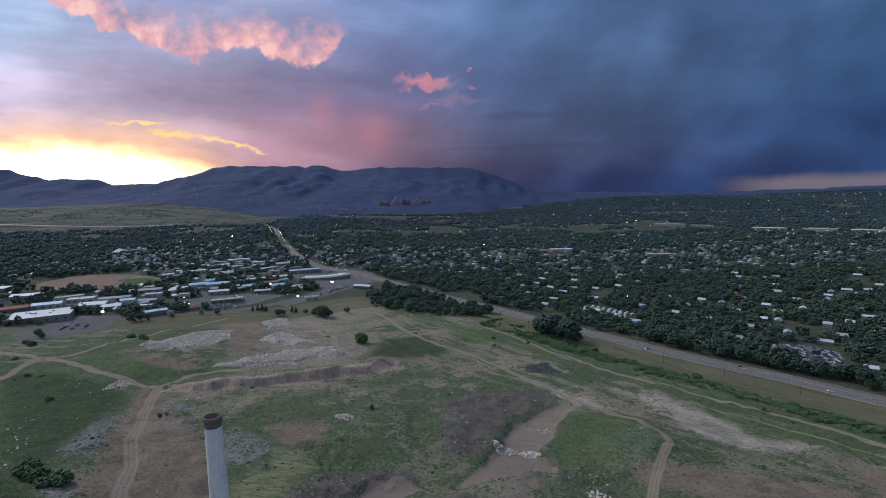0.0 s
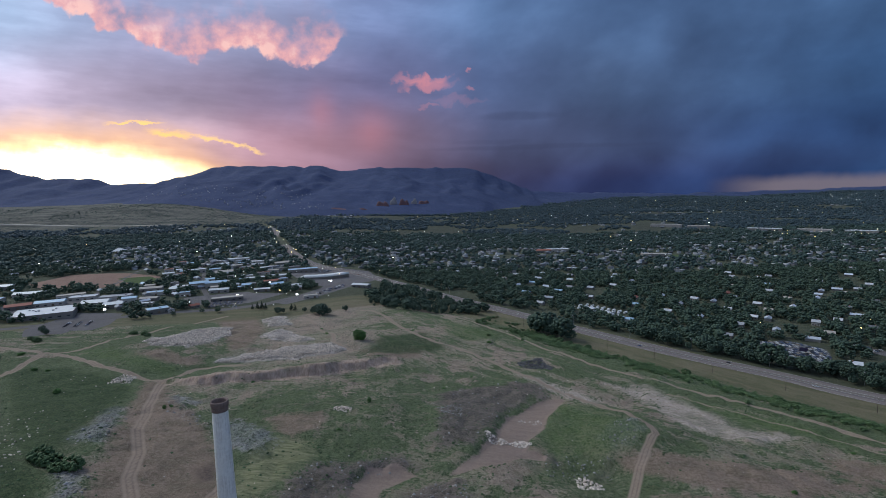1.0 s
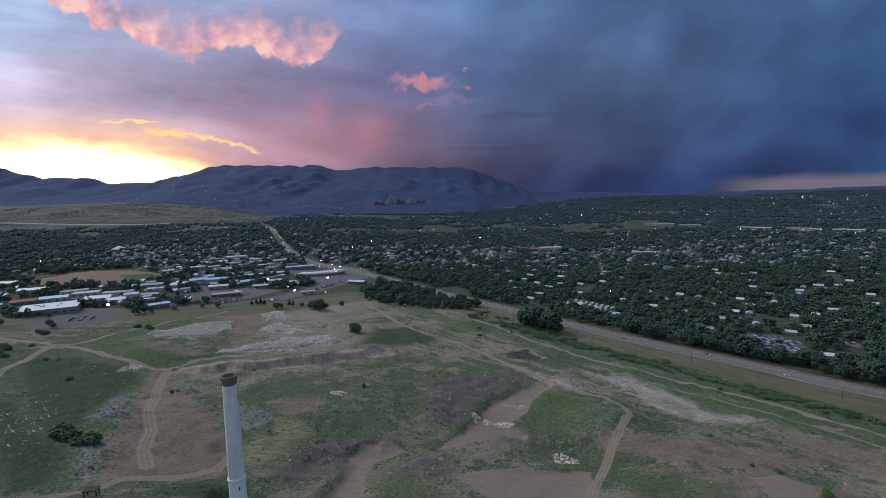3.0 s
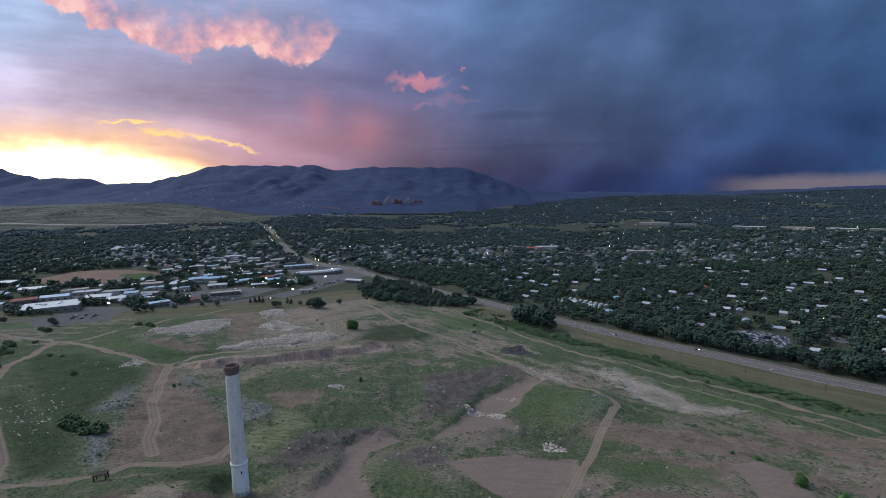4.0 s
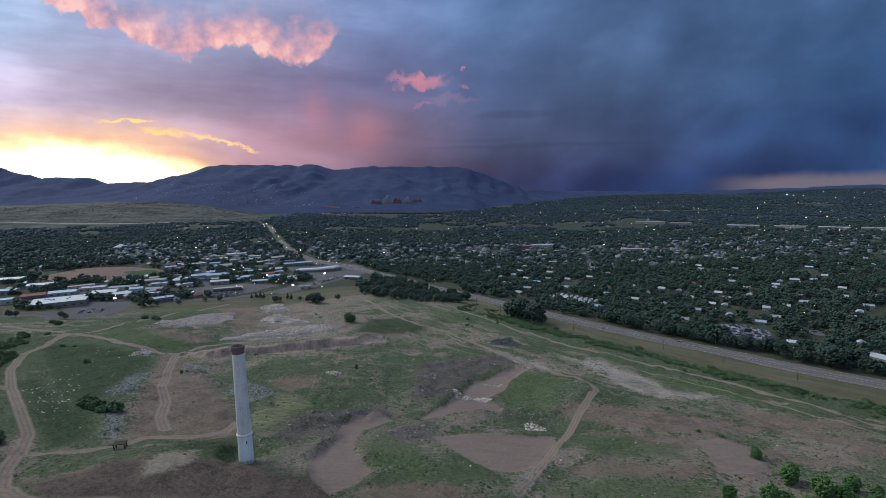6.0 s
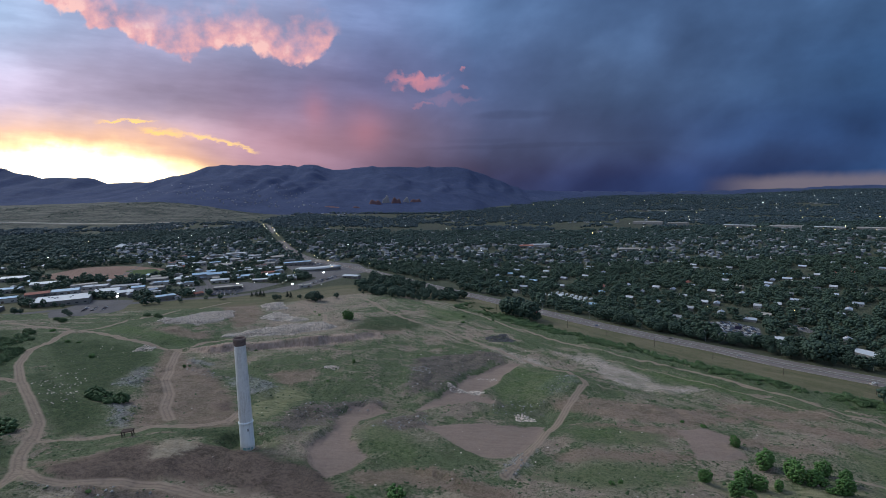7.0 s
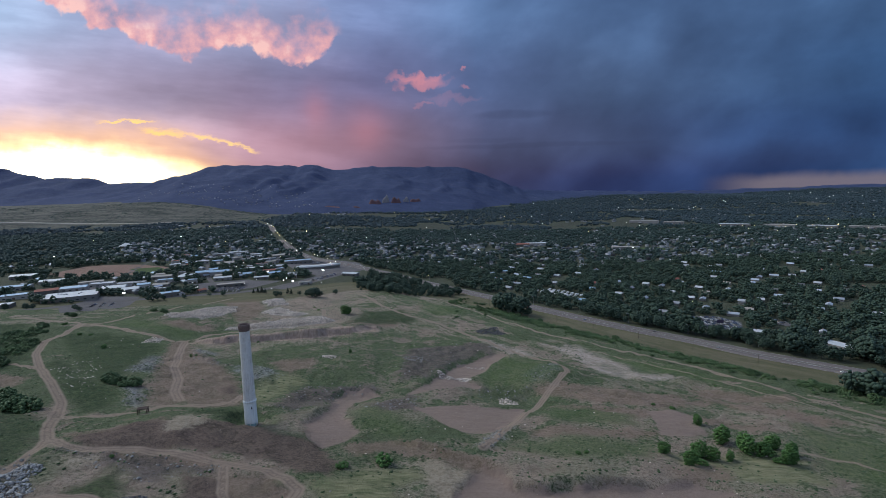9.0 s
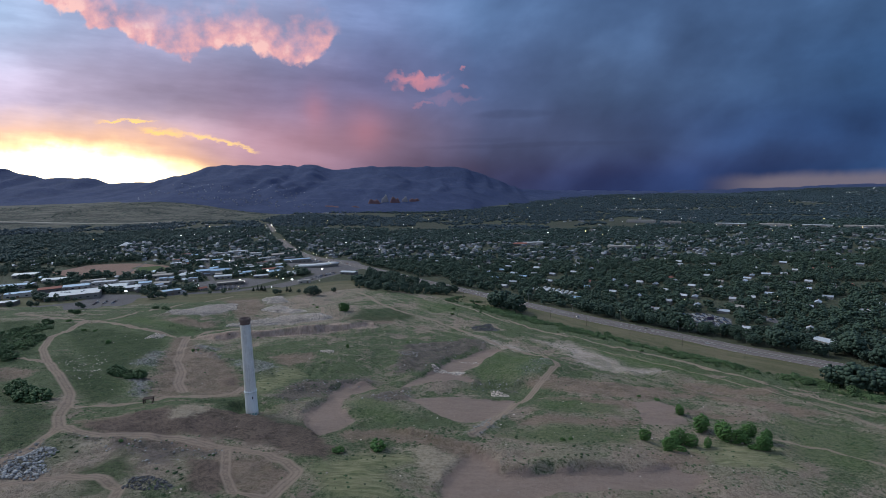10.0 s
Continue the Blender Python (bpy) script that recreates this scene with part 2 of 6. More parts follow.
M_TRIM = surface("white_trim", (0.6, 0.6, 0.58), (0.8, 0.8, 0.78), 2.0)
M_POLE = surface("pole_wood", (0.06, 0.045, 0.035), (0.13, 0.10, 0.08), 3.0)
M_STEEL = surface("galvanised_steel", (0.30, 0.31, 0.32), (0.45, 0.46, 0.47), 3.0, rough=0.5, metal=0.6)
M_RUST = surface("rusted_iron", (0.030, 0.020, 0.017), (0.085, 0.055, 0.045), 2.0)
M_TYRE = surface("tyre_rubber", (0.015, 0.015, 0.015), (0.03, 0.03, 0.03), 4.0)
M_WARM = glow("sodium_lamp", (1.0, 0.62, 0.25), 14.0)
M_COOL = glow("white_lamp", (1.0, 0.95, 0.85), 16.0)
M_HEAD = glow("headlight_glow", (1.0, 0.90, 0.70), 60.0)
CAR_PAINTS = [surface("car_paint_" + n, c, tuple(min(1, v * 1.25) for v in c), 1.0, rough=0.3) for n, c in (("white", (0.62, 0.62, 0.62)), ("silver", (0.36, 0.37, 0.38)), ("black", (0.03, 0.03, 0.035)), ("blue", (0.05, 0.08, 0.16)), ("red", (0.22, 0.03, 0.03)), ("tan", (0.30, 0.25, 0.19)))]

# ---------------------------------------------------------------- land form
FOOT = [(-3000, 560), (-500, 610), (-217, 690), (-120, 770), (-30, 790), (130, 625), (310, 425), (480, 250), (900, -200)]
BUMPS = [(85, 258, -9, 28), (-60, 340, 6, 48), (-266, 481, 8, 45), (-83, 528, 9, 48), (180, 352, -4, 40), (236, 285, -6, 42), (-217, 425, -5, 25), (134, 314, 5, 22), (-112, 158, 6, 26), (-212, 242, 5, 42), (-150, 112, 4, 26), (-30, 256, -6, 28), (64, 355, -5, 26), (98, 122, 4, 26)]
HIGHWAY = [(-900, 2600), (-648, 2053), (-534, 1732), (-455, 1533), (-359, 1302), (-275, 1154), (-176, 1059), (-112, 985), (-52, 913), (16, 828), (100, 734), (176, 644), (238, 573), (292, 518), (340, 474), (377, 428), (445, 357), (560, 235), (760, 20)]
SCARP = [(19, 142), (32, 133), (51, 122), (56, 118), (62, 112), (65, 99), (79, 97), (105, 102)]
BANK = [(-214, 392), (-185, 395), (-153, 402), (-125, 412), (-100, 420), (-78, 438), (-55, 450), (-36, 468)]
# worn tracks over the open ground: half width, then the line
TRACKS = [
    (3.0, [(-34, 62), (-30, 80), (-30, 91), (-37, 99), (-48, 106), (-67, 111), (-84, 116), (-99, 119), (-116, 117), (-130, 111), (-143, 112), (-160, 124), (-175, 144), (-188, 170), (-202, 192), (-229, 221), (-275, 272), (-316, 322), (-344, 370), (-362, 428), (-372, 466)]),
    (3.0, [(-376, 473), (-342, 459), (-288, 421), (-258, 409), (-233, 395), (-222, 393)]),
    (3.2, [(-222, 393), (-203, 342), (-179, 284), (-159, 251), (-148, 223), (-136, 205)]),
    (2.5, [(-222, 393), (-223, 414), (-214, 439), (-197, 447), (-173, 449)]),
    (3.0, [(-372, 466), (-400, 484), (-452, 496), (-520, 480)]),
    (2.0, [(-372, 466), (-350, 480), (-348, 528), (-335, 576), (-315, 643), (-288, 686)]),
    (2.6, [(-160, 124), (-153, 110), (-151, 93), (-150, 76), (-150, 50)]),
    (2.6, [(-181, 163), (-166, 167), (-148, 177), (-138, 192), (-117, 192), (-103, 205), (-102, 222)]),
    (2.2, [(-68, 106), (-59, 82), (-49, 65), (-34, 62)]),
    (2.4, [(-138, 61), (-128, 67), (-117, 70), (-105, 70), (-92, 61), (-85, 40)]),
    (2.4, [(-274, 265), (-300, 278), (-330, 262)]),
    (2.6, [(-108, 721), (-92, 712), (-69, 677), (-41, 607), (-3, 543), (13, 533), (34, 508), (55, 478), (76, 440), (94, 410), (110, 384), (127, 367), (140, 352), (144, 327), (142, 305), (130, 289), (117, 268), (103, 240), (95, 224), (71, 172), (54, 140)]),
    (1.8, [(-40, 730), (3, 700), (45, 668), (80, 612), (112, 535), (151, 478), (195, 424), (240, 380), (275, 340), (300, 296), (322, 245), (343, 198), (360, 150)]),
    (1.0, [(190, 398), (235, 358), (272, 312), (297, 262), (312, 220), (324, 175)]),
    (2.0, [(-188, 682), (-168, 656), (-146, 605), (-116, 552), (-109, 517), (-85, 488)]),
    (1.2, [(225, 155), (236, 150), (257, 141), (270, 117), (285, 90)]),
]
AREAS = collections.defaultdict(list)


def area(kind, *outline):
    """A patch of one sort of ground, by its outline."""
    AREAS[kind].append(list(outline))


area("cut", (-214, 384), (-185, 387), (-153, 394), (-125, 404), (-99, 411), (-76, 429), (-52, 441), (-34, 462), (-42, 474), (-58, 457), (-80, 445), (-102, 427), (-127, 419), (-154, 409), (-186, 402), (-214, 399))
area("mud", (-48, 173), (-45, 185), (-39, 209), (-43, 239), (-38, 255), (-22, 261), (-10, 253), (-27, 238), (-30, 217), (-28, 192), (-21, 177), (-15, 167), (-21, 148), (-31, 138), (-40, 151))
area("mud", (91, 384), (78, 376), (66, 364), (50, 344), (40, 315), (37, 300), (27, 287), (24, 276), (9, 258), (7, 250), (19, 257), (35, 265), (50, 276), (64, 277), (67, 281), (55, 289), (60, 303), (72, 321), (82, 350), (101, 381))
area("mud", (15, 218), (36, 226), (68, 231), (94, 237), (83, 201), (64, 168), (45, 172), (33, 187))
area("mud", (36, 84), (41, 99), (48, 113), (53, 120), (62, 112), (65, 97), (79, 96), (98, 100), (122, 102), (153, 113), (169, 104), (152, 89), (117, 85), (94, 80), (74, 73), (57, 68), (36, 67))
area("mud", (176, 224), (194, 226), (207, 217), (194, 193), (197, 182), (196, 176), (164, 174), (171, 196))
area("bare", (-229, 388), (-211, 340), (-191, 294), (-174, 254), (-160, 221), (-153, 202), (-141, 193), (-131, 205), (-114, 189), (-97, 198), (-102, 215), (-117, 248), (-130, 265), (-147, 293), (-166, 319), (-193, 342), (-213, 376))
area("bare", (-274, 456), (-267, 472), (-240, 456), (-220, 455), (-227, 443), (-249, 445))
area("bare", (-71, 490), (-53, 509), (-17, 517), (-23, 491), (-61, 463))
area("bare", (-103, 303), (-99, 309), (-87, 313), (-79, 318), (-77, 300), (-87, 288), (-97, 293))
area("bare", (-106, 313), (-89, 316), (-78, 305), (-83, 292), (-96, 294))
area("bare", (131, 281), (151, 276), (181, 267), (221, 270), (208, 253), (170, 246), (143, 256), (127, 270))
area("bare", (90, 175), (113, 182), (136, 178), (163, 176), (133, 172), (88, 168))
area("bare", (244, 291), (263, 282), (283, 266), (304, 257), (297, 249), (268, 256), (243, 271))
area("bare", (111, 282), (160, 265), (196, 255), (234, 253), (189, 237), (148, 245), (112, 269))
area("bare", (-70, 94), (-46, 101), (-33, 86), (-31, 69), (-42, 62), (-56, 76))
area("bare", (-152, 127), (-138, 136), (-117, 151), (-101, 150), (-79, 133), (-103, 121), (-125, 114))
area("bare", (-290, 245), (-261, 238), (-254, 222), (-266, 216))
area("bare", (-123, 111), (-86, 117), (-51, 107), (-68, 107), (-108, 112))
area("bare", (148, 123), (174, 132), (176, 122), (153, 113))
area("bare", (-288, 661), (-249, 682), (-207, 586), (-198, 515), (-205, 497), (-230, 543))
area("pale", (145, 422), (160, 415), (179, 416), (193, 395), (205, 375), (214, 357), (218, 335), (234, 329), (247, 322), (222, 313), (202, 316), (190, 328), (175, 337), (174, 356), (167, 374), (161, 393))
area("pale", (74, 445), (99, 418), (119, 396), (129, 375), (113, 373), (92, 402))
area("bare", (-17, 141), (4, 150), (19, 145), (32, 134), (51, 123), (54, 115), (43, 118), (28, 128), (11, 135), (-10, 133))
area("sand", (15, 124), (28, 125), (42, 115), (46, 106), (36, 94), (33, 83), (27, 98), (23, 112))
area("olive", (-22, 93), (-6, 109), (15, 113), (23, 107), (5, 96), (16, 67), (-7, 65))
area("grey", (51, 138), (64, 169), (77, 178), (67, 158), (56, 141))
area("grey", (-221, 311), (-220, 328), (-209, 324), (-186, 275), (-182, 255), (-199, 258), (-208, 269), (-206, 285))
area("grey", (-183, 218), (-178, 225), (-166, 220), (-155, 193), (-168, 193), (-169, 207))
area("grey", (-199, 349), (-192, 357), (-170, 344), (-170, 328), (-152, 310), (-142, 293), (-156, 296), (-185, 327))
area("grey", (-137, 294), (-129, 310), (-105, 294), (-94, 281), (-96, 262), (-107, 258), (-126, 272))
area("grey", (103, 302), (123, 326), (142, 339), (135, 312), (123, 295), (110, 290))
area("spoil", (-73, 215), (-73, 238), (-67, 258), (-50, 259), (-33, 268), (-19, 269), (-12, 258), (-40, 251), (-41, 223), (-54, 202), (-54, 188), (-66, 191), (-74, 199))
area("spoil", (1, 381), (30, 404), (66, 417), (94, 408), (88, 388), (64, 369), (48, 348), (38, 314), (21, 282), (0, 281))
area("spoil", (-20, 226), (0, 243), (16, 242), (15, 213), (-2, 202), (-14, 207))
area("spoil", (65, 282), (88, 287), (111, 281), (95, 264), (70, 255), (59, 261))
area("olive", (-102, 243), (-98, 256), (-94, 281), (-79, 277), (-71, 265), (-79, 242), (-84, 218), (-89, 206))
area("olive", (155, 145), (193, 146), (227, 140), (222, 117), (199, 115), (168, 121))
area("dark", (-148, 124), (-138, 136), (-129, 150), (-111, 147), (-104, 156), (-87, 160), (-70, 159), (-54, 152), (-32, 143), (-19, 118), (-18, 104), (-30, 103), (-42, 111), (-63, 122), (-90, 126), (-109, 120), (-125, 114), (-139, 115))
area("dark", (-123, 238), (-117, 248), (-108, 228), (-114, 222))
area("dark", (-82, 97), (-62, 91), (-53, 77), (-56, 63), (-69, 65))
area("sand", (-116, 151), (-113, 159), (-101, 168), (-96, 152), (-101, 142), (-109, 139))
area("sand", (-134, 100), (-125, 107), (-121, 102), (-129, 94))
area("green", (90, 369), (107, 373), (124, 367), (133, 334), (138, 319), (130, 298), (112, 287), (103, 272), (87, 259), (45, 245), (58, 268), (71, 278), (62, 295), (71, 315), (84, 342))
area("green", (2, 669), (38, 644), (67, 621), (75, 583), (41, 559), (14, 579))
area("green", (170, 423), (198, 395), (221, 374), (252, 349), (272, 327), (273, 303), (254, 319), (221, 340), (202, 369))
area("green", (-332, 377), (-355, 425), (-312, 416), (-251, 387), (-229, 364), (-224, 332), (-221, 295), (-206, 240), (-209, 232))
area("green", (-212, 211), (-205, 227), (-185, 220), (-170, 195), (-169, 178), (-182, 174))
area("green", (-29, 206), (-18, 226), (2, 203), (13, 182), (13, 165), (-13, 163), (-20, 179))
area("green", (-205, 377), (-200, 388), (-185, 360), (-190, 356))
area("green", (-353, 481), (-325, 491), (-277, 456), (-229, 435), (-225, 415), (-256, 418), (-318, 451))
area("green", (-149, 98), (-141, 103), (-129, 87), (-134, 81))
area("green", (-115, 76), (-110, 95), (-94, 72), (-98, 62))
area("green", (-458, 450), (-421, 458), (-309, 305), (-300, 257))
area("green", (103, 222), (137, 227), (163, 211), (160, 188), (127, 189), (102, 195))
area("green", (62, 145), (108, 168), (158, 162), (144, 137), (95, 128))
area("green", (265, 197), (312, 168), (255, 103), (229, 126))
area("green", (-28, 103), (-18, 104), (-17, 92), (-23, 91))
area("green", (86, 87), (104, 85), (102, 75), (83, 74))
area("green", (-72, 160), (-58, 164), (-59, 175), (-71, 185), (-73, 171))
area("lush", (-355, 404), (-355, 425), (-316, 421), (-251, 387), (-224, 356), (-217, 322), (-211, 296), (-208, 276), (-198, 250), (-195, 227), (-193, 213))
area("lush", (-277, 278), (-285, 305), (-213, 237), (-185, 220), (-168, 191), (-169, 178), (-180, 172), (-214, 211))
area("lush", (-230, 172), (-213, 175), (-188, 158), (-160, 115), (-155, 93), (-162, 90))
area("lush", (-458, 450), (-421, 458), (-307, 306), (-284, 258), (-295, 251))
area("lush", (-116, 74), (-111, 97), (-96, 79), (-96, 59), (-103, 58))
area("lush", (-114, 176), (-106, 187), (-93, 194), (-84, 176), (-97, 168), (-107, 165))
area("lush", (-70, 159), (-56, 160), (-42, 154), (-42, 145), (-57, 148))
area("spoil", (-142, 107), (-112, 113), (-85, 114), (-68, 105), (-71, 96), (-84, 96), (-93, 87), (-121, 100))
area("spoil", (-156, 83), (-153, 90), (-153, 105), (-142, 95), (-141, 75), (-142, 65))
area("bare", (120, 232), (165, 228), (215, 212), (250, 190), (215, 196), (165, 212))
area("bare", (232, 268), (270, 244), (300, 205), (284, 204), (255, 236))
area("lush", (-75, 470), (-60, 560), (-20, 590), (10, 520), (-20, 500))
area("debris", (-308, 523), (-278, 486), (-247, 484), (-235, 518), (-241, 573), (-250, 606), (-273, 605), (-293, 578))
area("debris", (-205, 572), (-186, 596), (-157, 566), (-132, 536), (-143, 527), (-168, 536), (-193, 551))
area("debris", (-235, 668), (-215, 693), (-185, 629), (-208, 614))
area("debris", (-207, 455), (-194, 454), (-159, 462), (-130, 465), (-97, 479), (-91, 493), (-111, 515), (-139, 512), (-170, 497), (-189, 482))
area("lot", (-495, 692), (-434, 694), (-418, 640), (-417, 561), (-444, 531), (-503, 608))
area("lot", (-396, 746), (-297, 756), (-287, 822), (-320, 852), (-400, 801))
area("lot", (-318, 1069), (-260, 1143), (-146, 1082), (-112, 985), (-150, 930), (-201, 900), (-260, 960))
area("lot", (-254, 843), (-287, 768), (-332, 744), (-332, 839))
area("lot", (360, 540), (385, 590), (420, 588), (440, 552), (415, 506), (372, 528))
area("lot", (470, 560), (488, 568), (500, 530), (484, 524))
area("lot", (491, 426), (498, 390), (515, 410), (504, 439))
area("lot", (-640, 700), (-560, 660), (-500, 720), (-480, 790), (-560, 800))
area("lot", (-258, 775), (-225, 840), (-190, 935), (-150, 1010), (-120, 990), (-160, 900), (-195, 820), (-230, 760))
area("field", (-730, 905), (-720, 1008), (-613, 1016), (-528, 985), (-545, 905), (-579, 862), (-658, 848))
area("lawn", (-602, 956), (-555, 985), (-501, 931), (-536, 892))
area("lawn", (560, 1290), (660, 1270), (700, 1330), (590, 1350))
STREETS = [(7.0, [(-132, 1020), (-177, 950), (-214, 842), (-258, 765), (-306, 724), (-375, 702), (-440, 665), (-600, 560)]), (4.0, [(-520, 700), (-560, 850), (-640, 1150)]), (4.0, [(-330, 740), (-420, 900), (-500, 1100)])]


def smooth(a, b, v):
    t = np.clip((v - a) / (b - a), 0, 1)
    return t * t * (3 - 2 * t)


def along(x, y, line):
    """Distance to an open line, positive on its left."""
    best, side = np.full(np.shape(x), 1e9), np.ones(np.shape(x))
    for (ax, ay), (bx, by) in zip(line, line[1:]):
        dx, dy = bx - ax, by - ay
        t = np.clip(((x - ax) * dx + (y - ay) * dy) / (dx * dx + dy * dy), 0, 1)
        d = np.hypot(x - ax - t * dx, y - ay - t * dy)
        s = np.where(dx * (y - ay) - dy * (x - ax) >= 0, 1.0, -1.0)
        side, best = np.where(d < best, s, side), np.minimum(d, best)
    return best * side


def within(x, y, poly):
    """Distance to the rim of a closed outline, positive inside."""
    ring = poly + poly[:1]
    odd = np.zeros(np.shape(x), bool)
    for (ax, ay), (bx, by) in zip(ring, ring[1:]):
        if ay != by:
            odd ^= ((ay > y) != (by > y)) & (x < (bx - ax) * (y - ay) / (by - ay) + ax)
    return np.abs(along(x, y, ring)) * np.where(odd, 1, -1)


def inside_any(x, y, polys, margin=0.0):
    return np.max([within(x, y, p) for p in polys], 0) > margin


def lattice(ix, iy, seed):
    v = np.sin(ix * 127.1 + iy * 311.7 + seed * 74.7) * 43758.5453
    return v - np.floor(v)


def value_noise(x, y, size, seed=0):
    x, y = x / size, y / size
    ix, iy = np.floor(x), np.floor(y)
    fx, fy = smooth(0, 1, x - ix), smooth(0, 1, y - iy)
    a = lattice(ix, iy, seed) * (1 - fx) + lattice(ix + 1, iy, seed) * fx
    b = lattice(ix, iy + 1, seed) * (1 - fx) + lattice(ix + 1, iy + 1, seed) * fx
    return a * (1 - fy) + b * fy - 0.5


def height(x, y):
    """The lie of the land: the mesa with its slopes, and the town's plain beyond its foot."""
    x, y = np.asarray(x, float), np.asarray(y, float)
    u, v = np.clip(x, -550, 420) / 100, np.clip(y, -250, 700) / 100
    mesa = np.maximum(20.0 - 9.55 * u - 16.27 * v + 0.226 * u * u + 0.934 * u * v + 1.135 * v * v, -48)
    for bx, by, h, r in BUMPS:
        mesa = mesa + h * np.exp(-((x - bx) ** 2 + (y - by) ** 2) / (2 * r * r))
    plain = -58 + 0.045 * np.clip(350 - x, 0, 1000)
    plain = plain + 64 * smooth(2300, 5200, y) + 8 * smooth(1500, 4000, y) * np.sin(x / 310 + y / 500)
    plain = plain + 84 * smooth(2450, 3000, y) * smooth(-850, -1700, x)
    return mesa + (plain - mesa) * smooth(-75, 0, along(x, y, FOOT))


def ground_z(x, y):
    x, y = np.asarray(x, float), np.asarray(y, float)
    z = height(x, y)
    s = along(x, y, FOOT)
    rough = smooth(10, -50, s) * smooth(-300, 0, y)
    far = smooth(1200, 2500, y)
    n = 2.8 * value_noise(x, y, 38, 1) + 1.9 * value_noise(x, y, 15, 2) + 1.1 * value_noise(x, y, 6.5, 3) + 0.5 * value_noise(x, y, 3.6, 4)
    lumps = 3.4 * np.abs(value_noise(x, y, 10, 5)) * smooth(0.0, 0.25, value_noise(x, y, 70, 6))
    z = z + rough * (n + lumps) + far * 9 * value_noise(x, y, 260, 8)
    d = along(x, y, BANK)
    z = z + 7.0 * np.exp(-((d / 30) ** 2)) * smooth(-6.0, 3.0, d + 11 * value_noise(x, y, 17, 9) + 5 * value_noise(x, y, 6, 10)) * (1 + 0.9 * value_noise(x, y, 34, 11)) * smooth(115, 80, np.hypot(x + 125, y - 425))
    e = along(x, y, SCARP)
    z = z + 2.6 * np.exp(-((e / 14) ** 2)) * smooth(-1.5, 0.8, e + 4 * value_noise(x, y, 6, 18))
    for p, deep in zip(AREAS["mud"][:4], (1.6, 1.6, 1.2, 2.6)):
        w = within(x, y, p)
        z = z - deep * smooth(-4, 3, w + 5 * value_noise(x, y, 8, 14)) - rough * (n + lumps) * smooth(-3, 3, w) * 0.9
    heap = smooth(-6, 5, np.max([within(x, y, p) for p in AREAS["grey"] + AREAS["spoil"]], 0) + 8 * value_noise(x, y, 14, 17))
    z = z + heap * (4.4 * np.abs(value_noise(x, y, 11, 15)) + 2.4 * np.abs(value_noise(x, y, 5.0, 16)))
    tip = smooth(-4, 4, np.max([within(x, y, p) for p in AREAS["dark"]], 0))
    z = z + tip * (2.6 * np.abs(value_noise(x, y, 13, 19)) + 1.2 * value_noise(x, y, 5, 20))
    z = z + (0.0 - z) * smooth(17, 7, np.hypot(x + 79, y - 173))
    for half, line in TRACKS[:10]:
        a = np.abs(along(x, y, line))
        z = z - 0.35 * smooth(half + 1.5, half - 0.5, a)
    return z


def clearings(x, y):
    """Below zero where the far plain lies open between its woods."""
    return value_noise(x, y, 330, 74) + 0.6 * value_noise(x, y, 110, 75) + 0.12 + 0.10 * smooth(3400, 2000, y) + 0.5 * smooth(2900, 3500, y)


def steps(a, b, lo, hi, fine, grow=1.065, most=75.0):
    mid = list(np.arange(a, b + 0.01, fine))
    out, d, v = [], fine, b
    while v < hi:
        d = min(d * grow, most)
        v += d
        out.append(v)
    low, d, v = [], fine, a
    while v > lo:
        d = min(d * grow, most)
        v -= d
        low.append(v)
    return np.array(low[::-1] + mid + out)


def quad_mesh(name, verts, quads):
    me = bpy.data.meshes.new(name)
    verts, quads = np.asarray(verts, np.float32), np.asarray(quads, np.int32)
    k = quads.shape[1]
    me.vertices.add(len(verts))
    me.vertices.foreach_set("co", verts.ravel())
    me.loops.add(quads.size)
    me.loops.foreach_set("vertex_index", quads.ravel())
    me.polygons.add(len(quads))
    me.polygons.foreach_set("loop_start", np.arange(0, quads.size, k, dtype=np.int32))
    me.update(calc_edges=True)
    return me


def sheet(name, xs, ys, z_of):
    gx, gy = np.meshgrid(xs, ys)
    gz = z_of(gx, gy)
    nx, ny = len(xs), len(ys)
    i = (np.arange(ny - 1)[:, None] * nx + np.arange(nx - 1)[None, :]).ravel()
    me = quad_mesh(name, np.stack([gx, gy, gz], -1).reshape(-1, 3), np.stack([i, i + 1, i + 1 + nx, i + nx], 1))
    me.polygons.foreach_set("use_smooth", np.ones(len(me.polygons), bool))
    return me, gx.ravel(), gy.ravel()


GX, GY = steps(-480, 380, -5200, 5200, 1.8), steps(50, 700, -2500, 4880, 1.8)
ground_me, gx, gy = sheet("ground", GX, GY, ground_z)
near = (gx > -800) & (gx < 760) & (gy > 20) & (gy < 1400)
nx_, ny_ = gx[near], gy[near]


def field(name, values, base):
    full = np.full(len(gx), base, np.float32)
    full[near] = values
    a = ground_me.attributes.new(name, "FLOAT", "POINT")
    a.data.foreach_set("value", full)


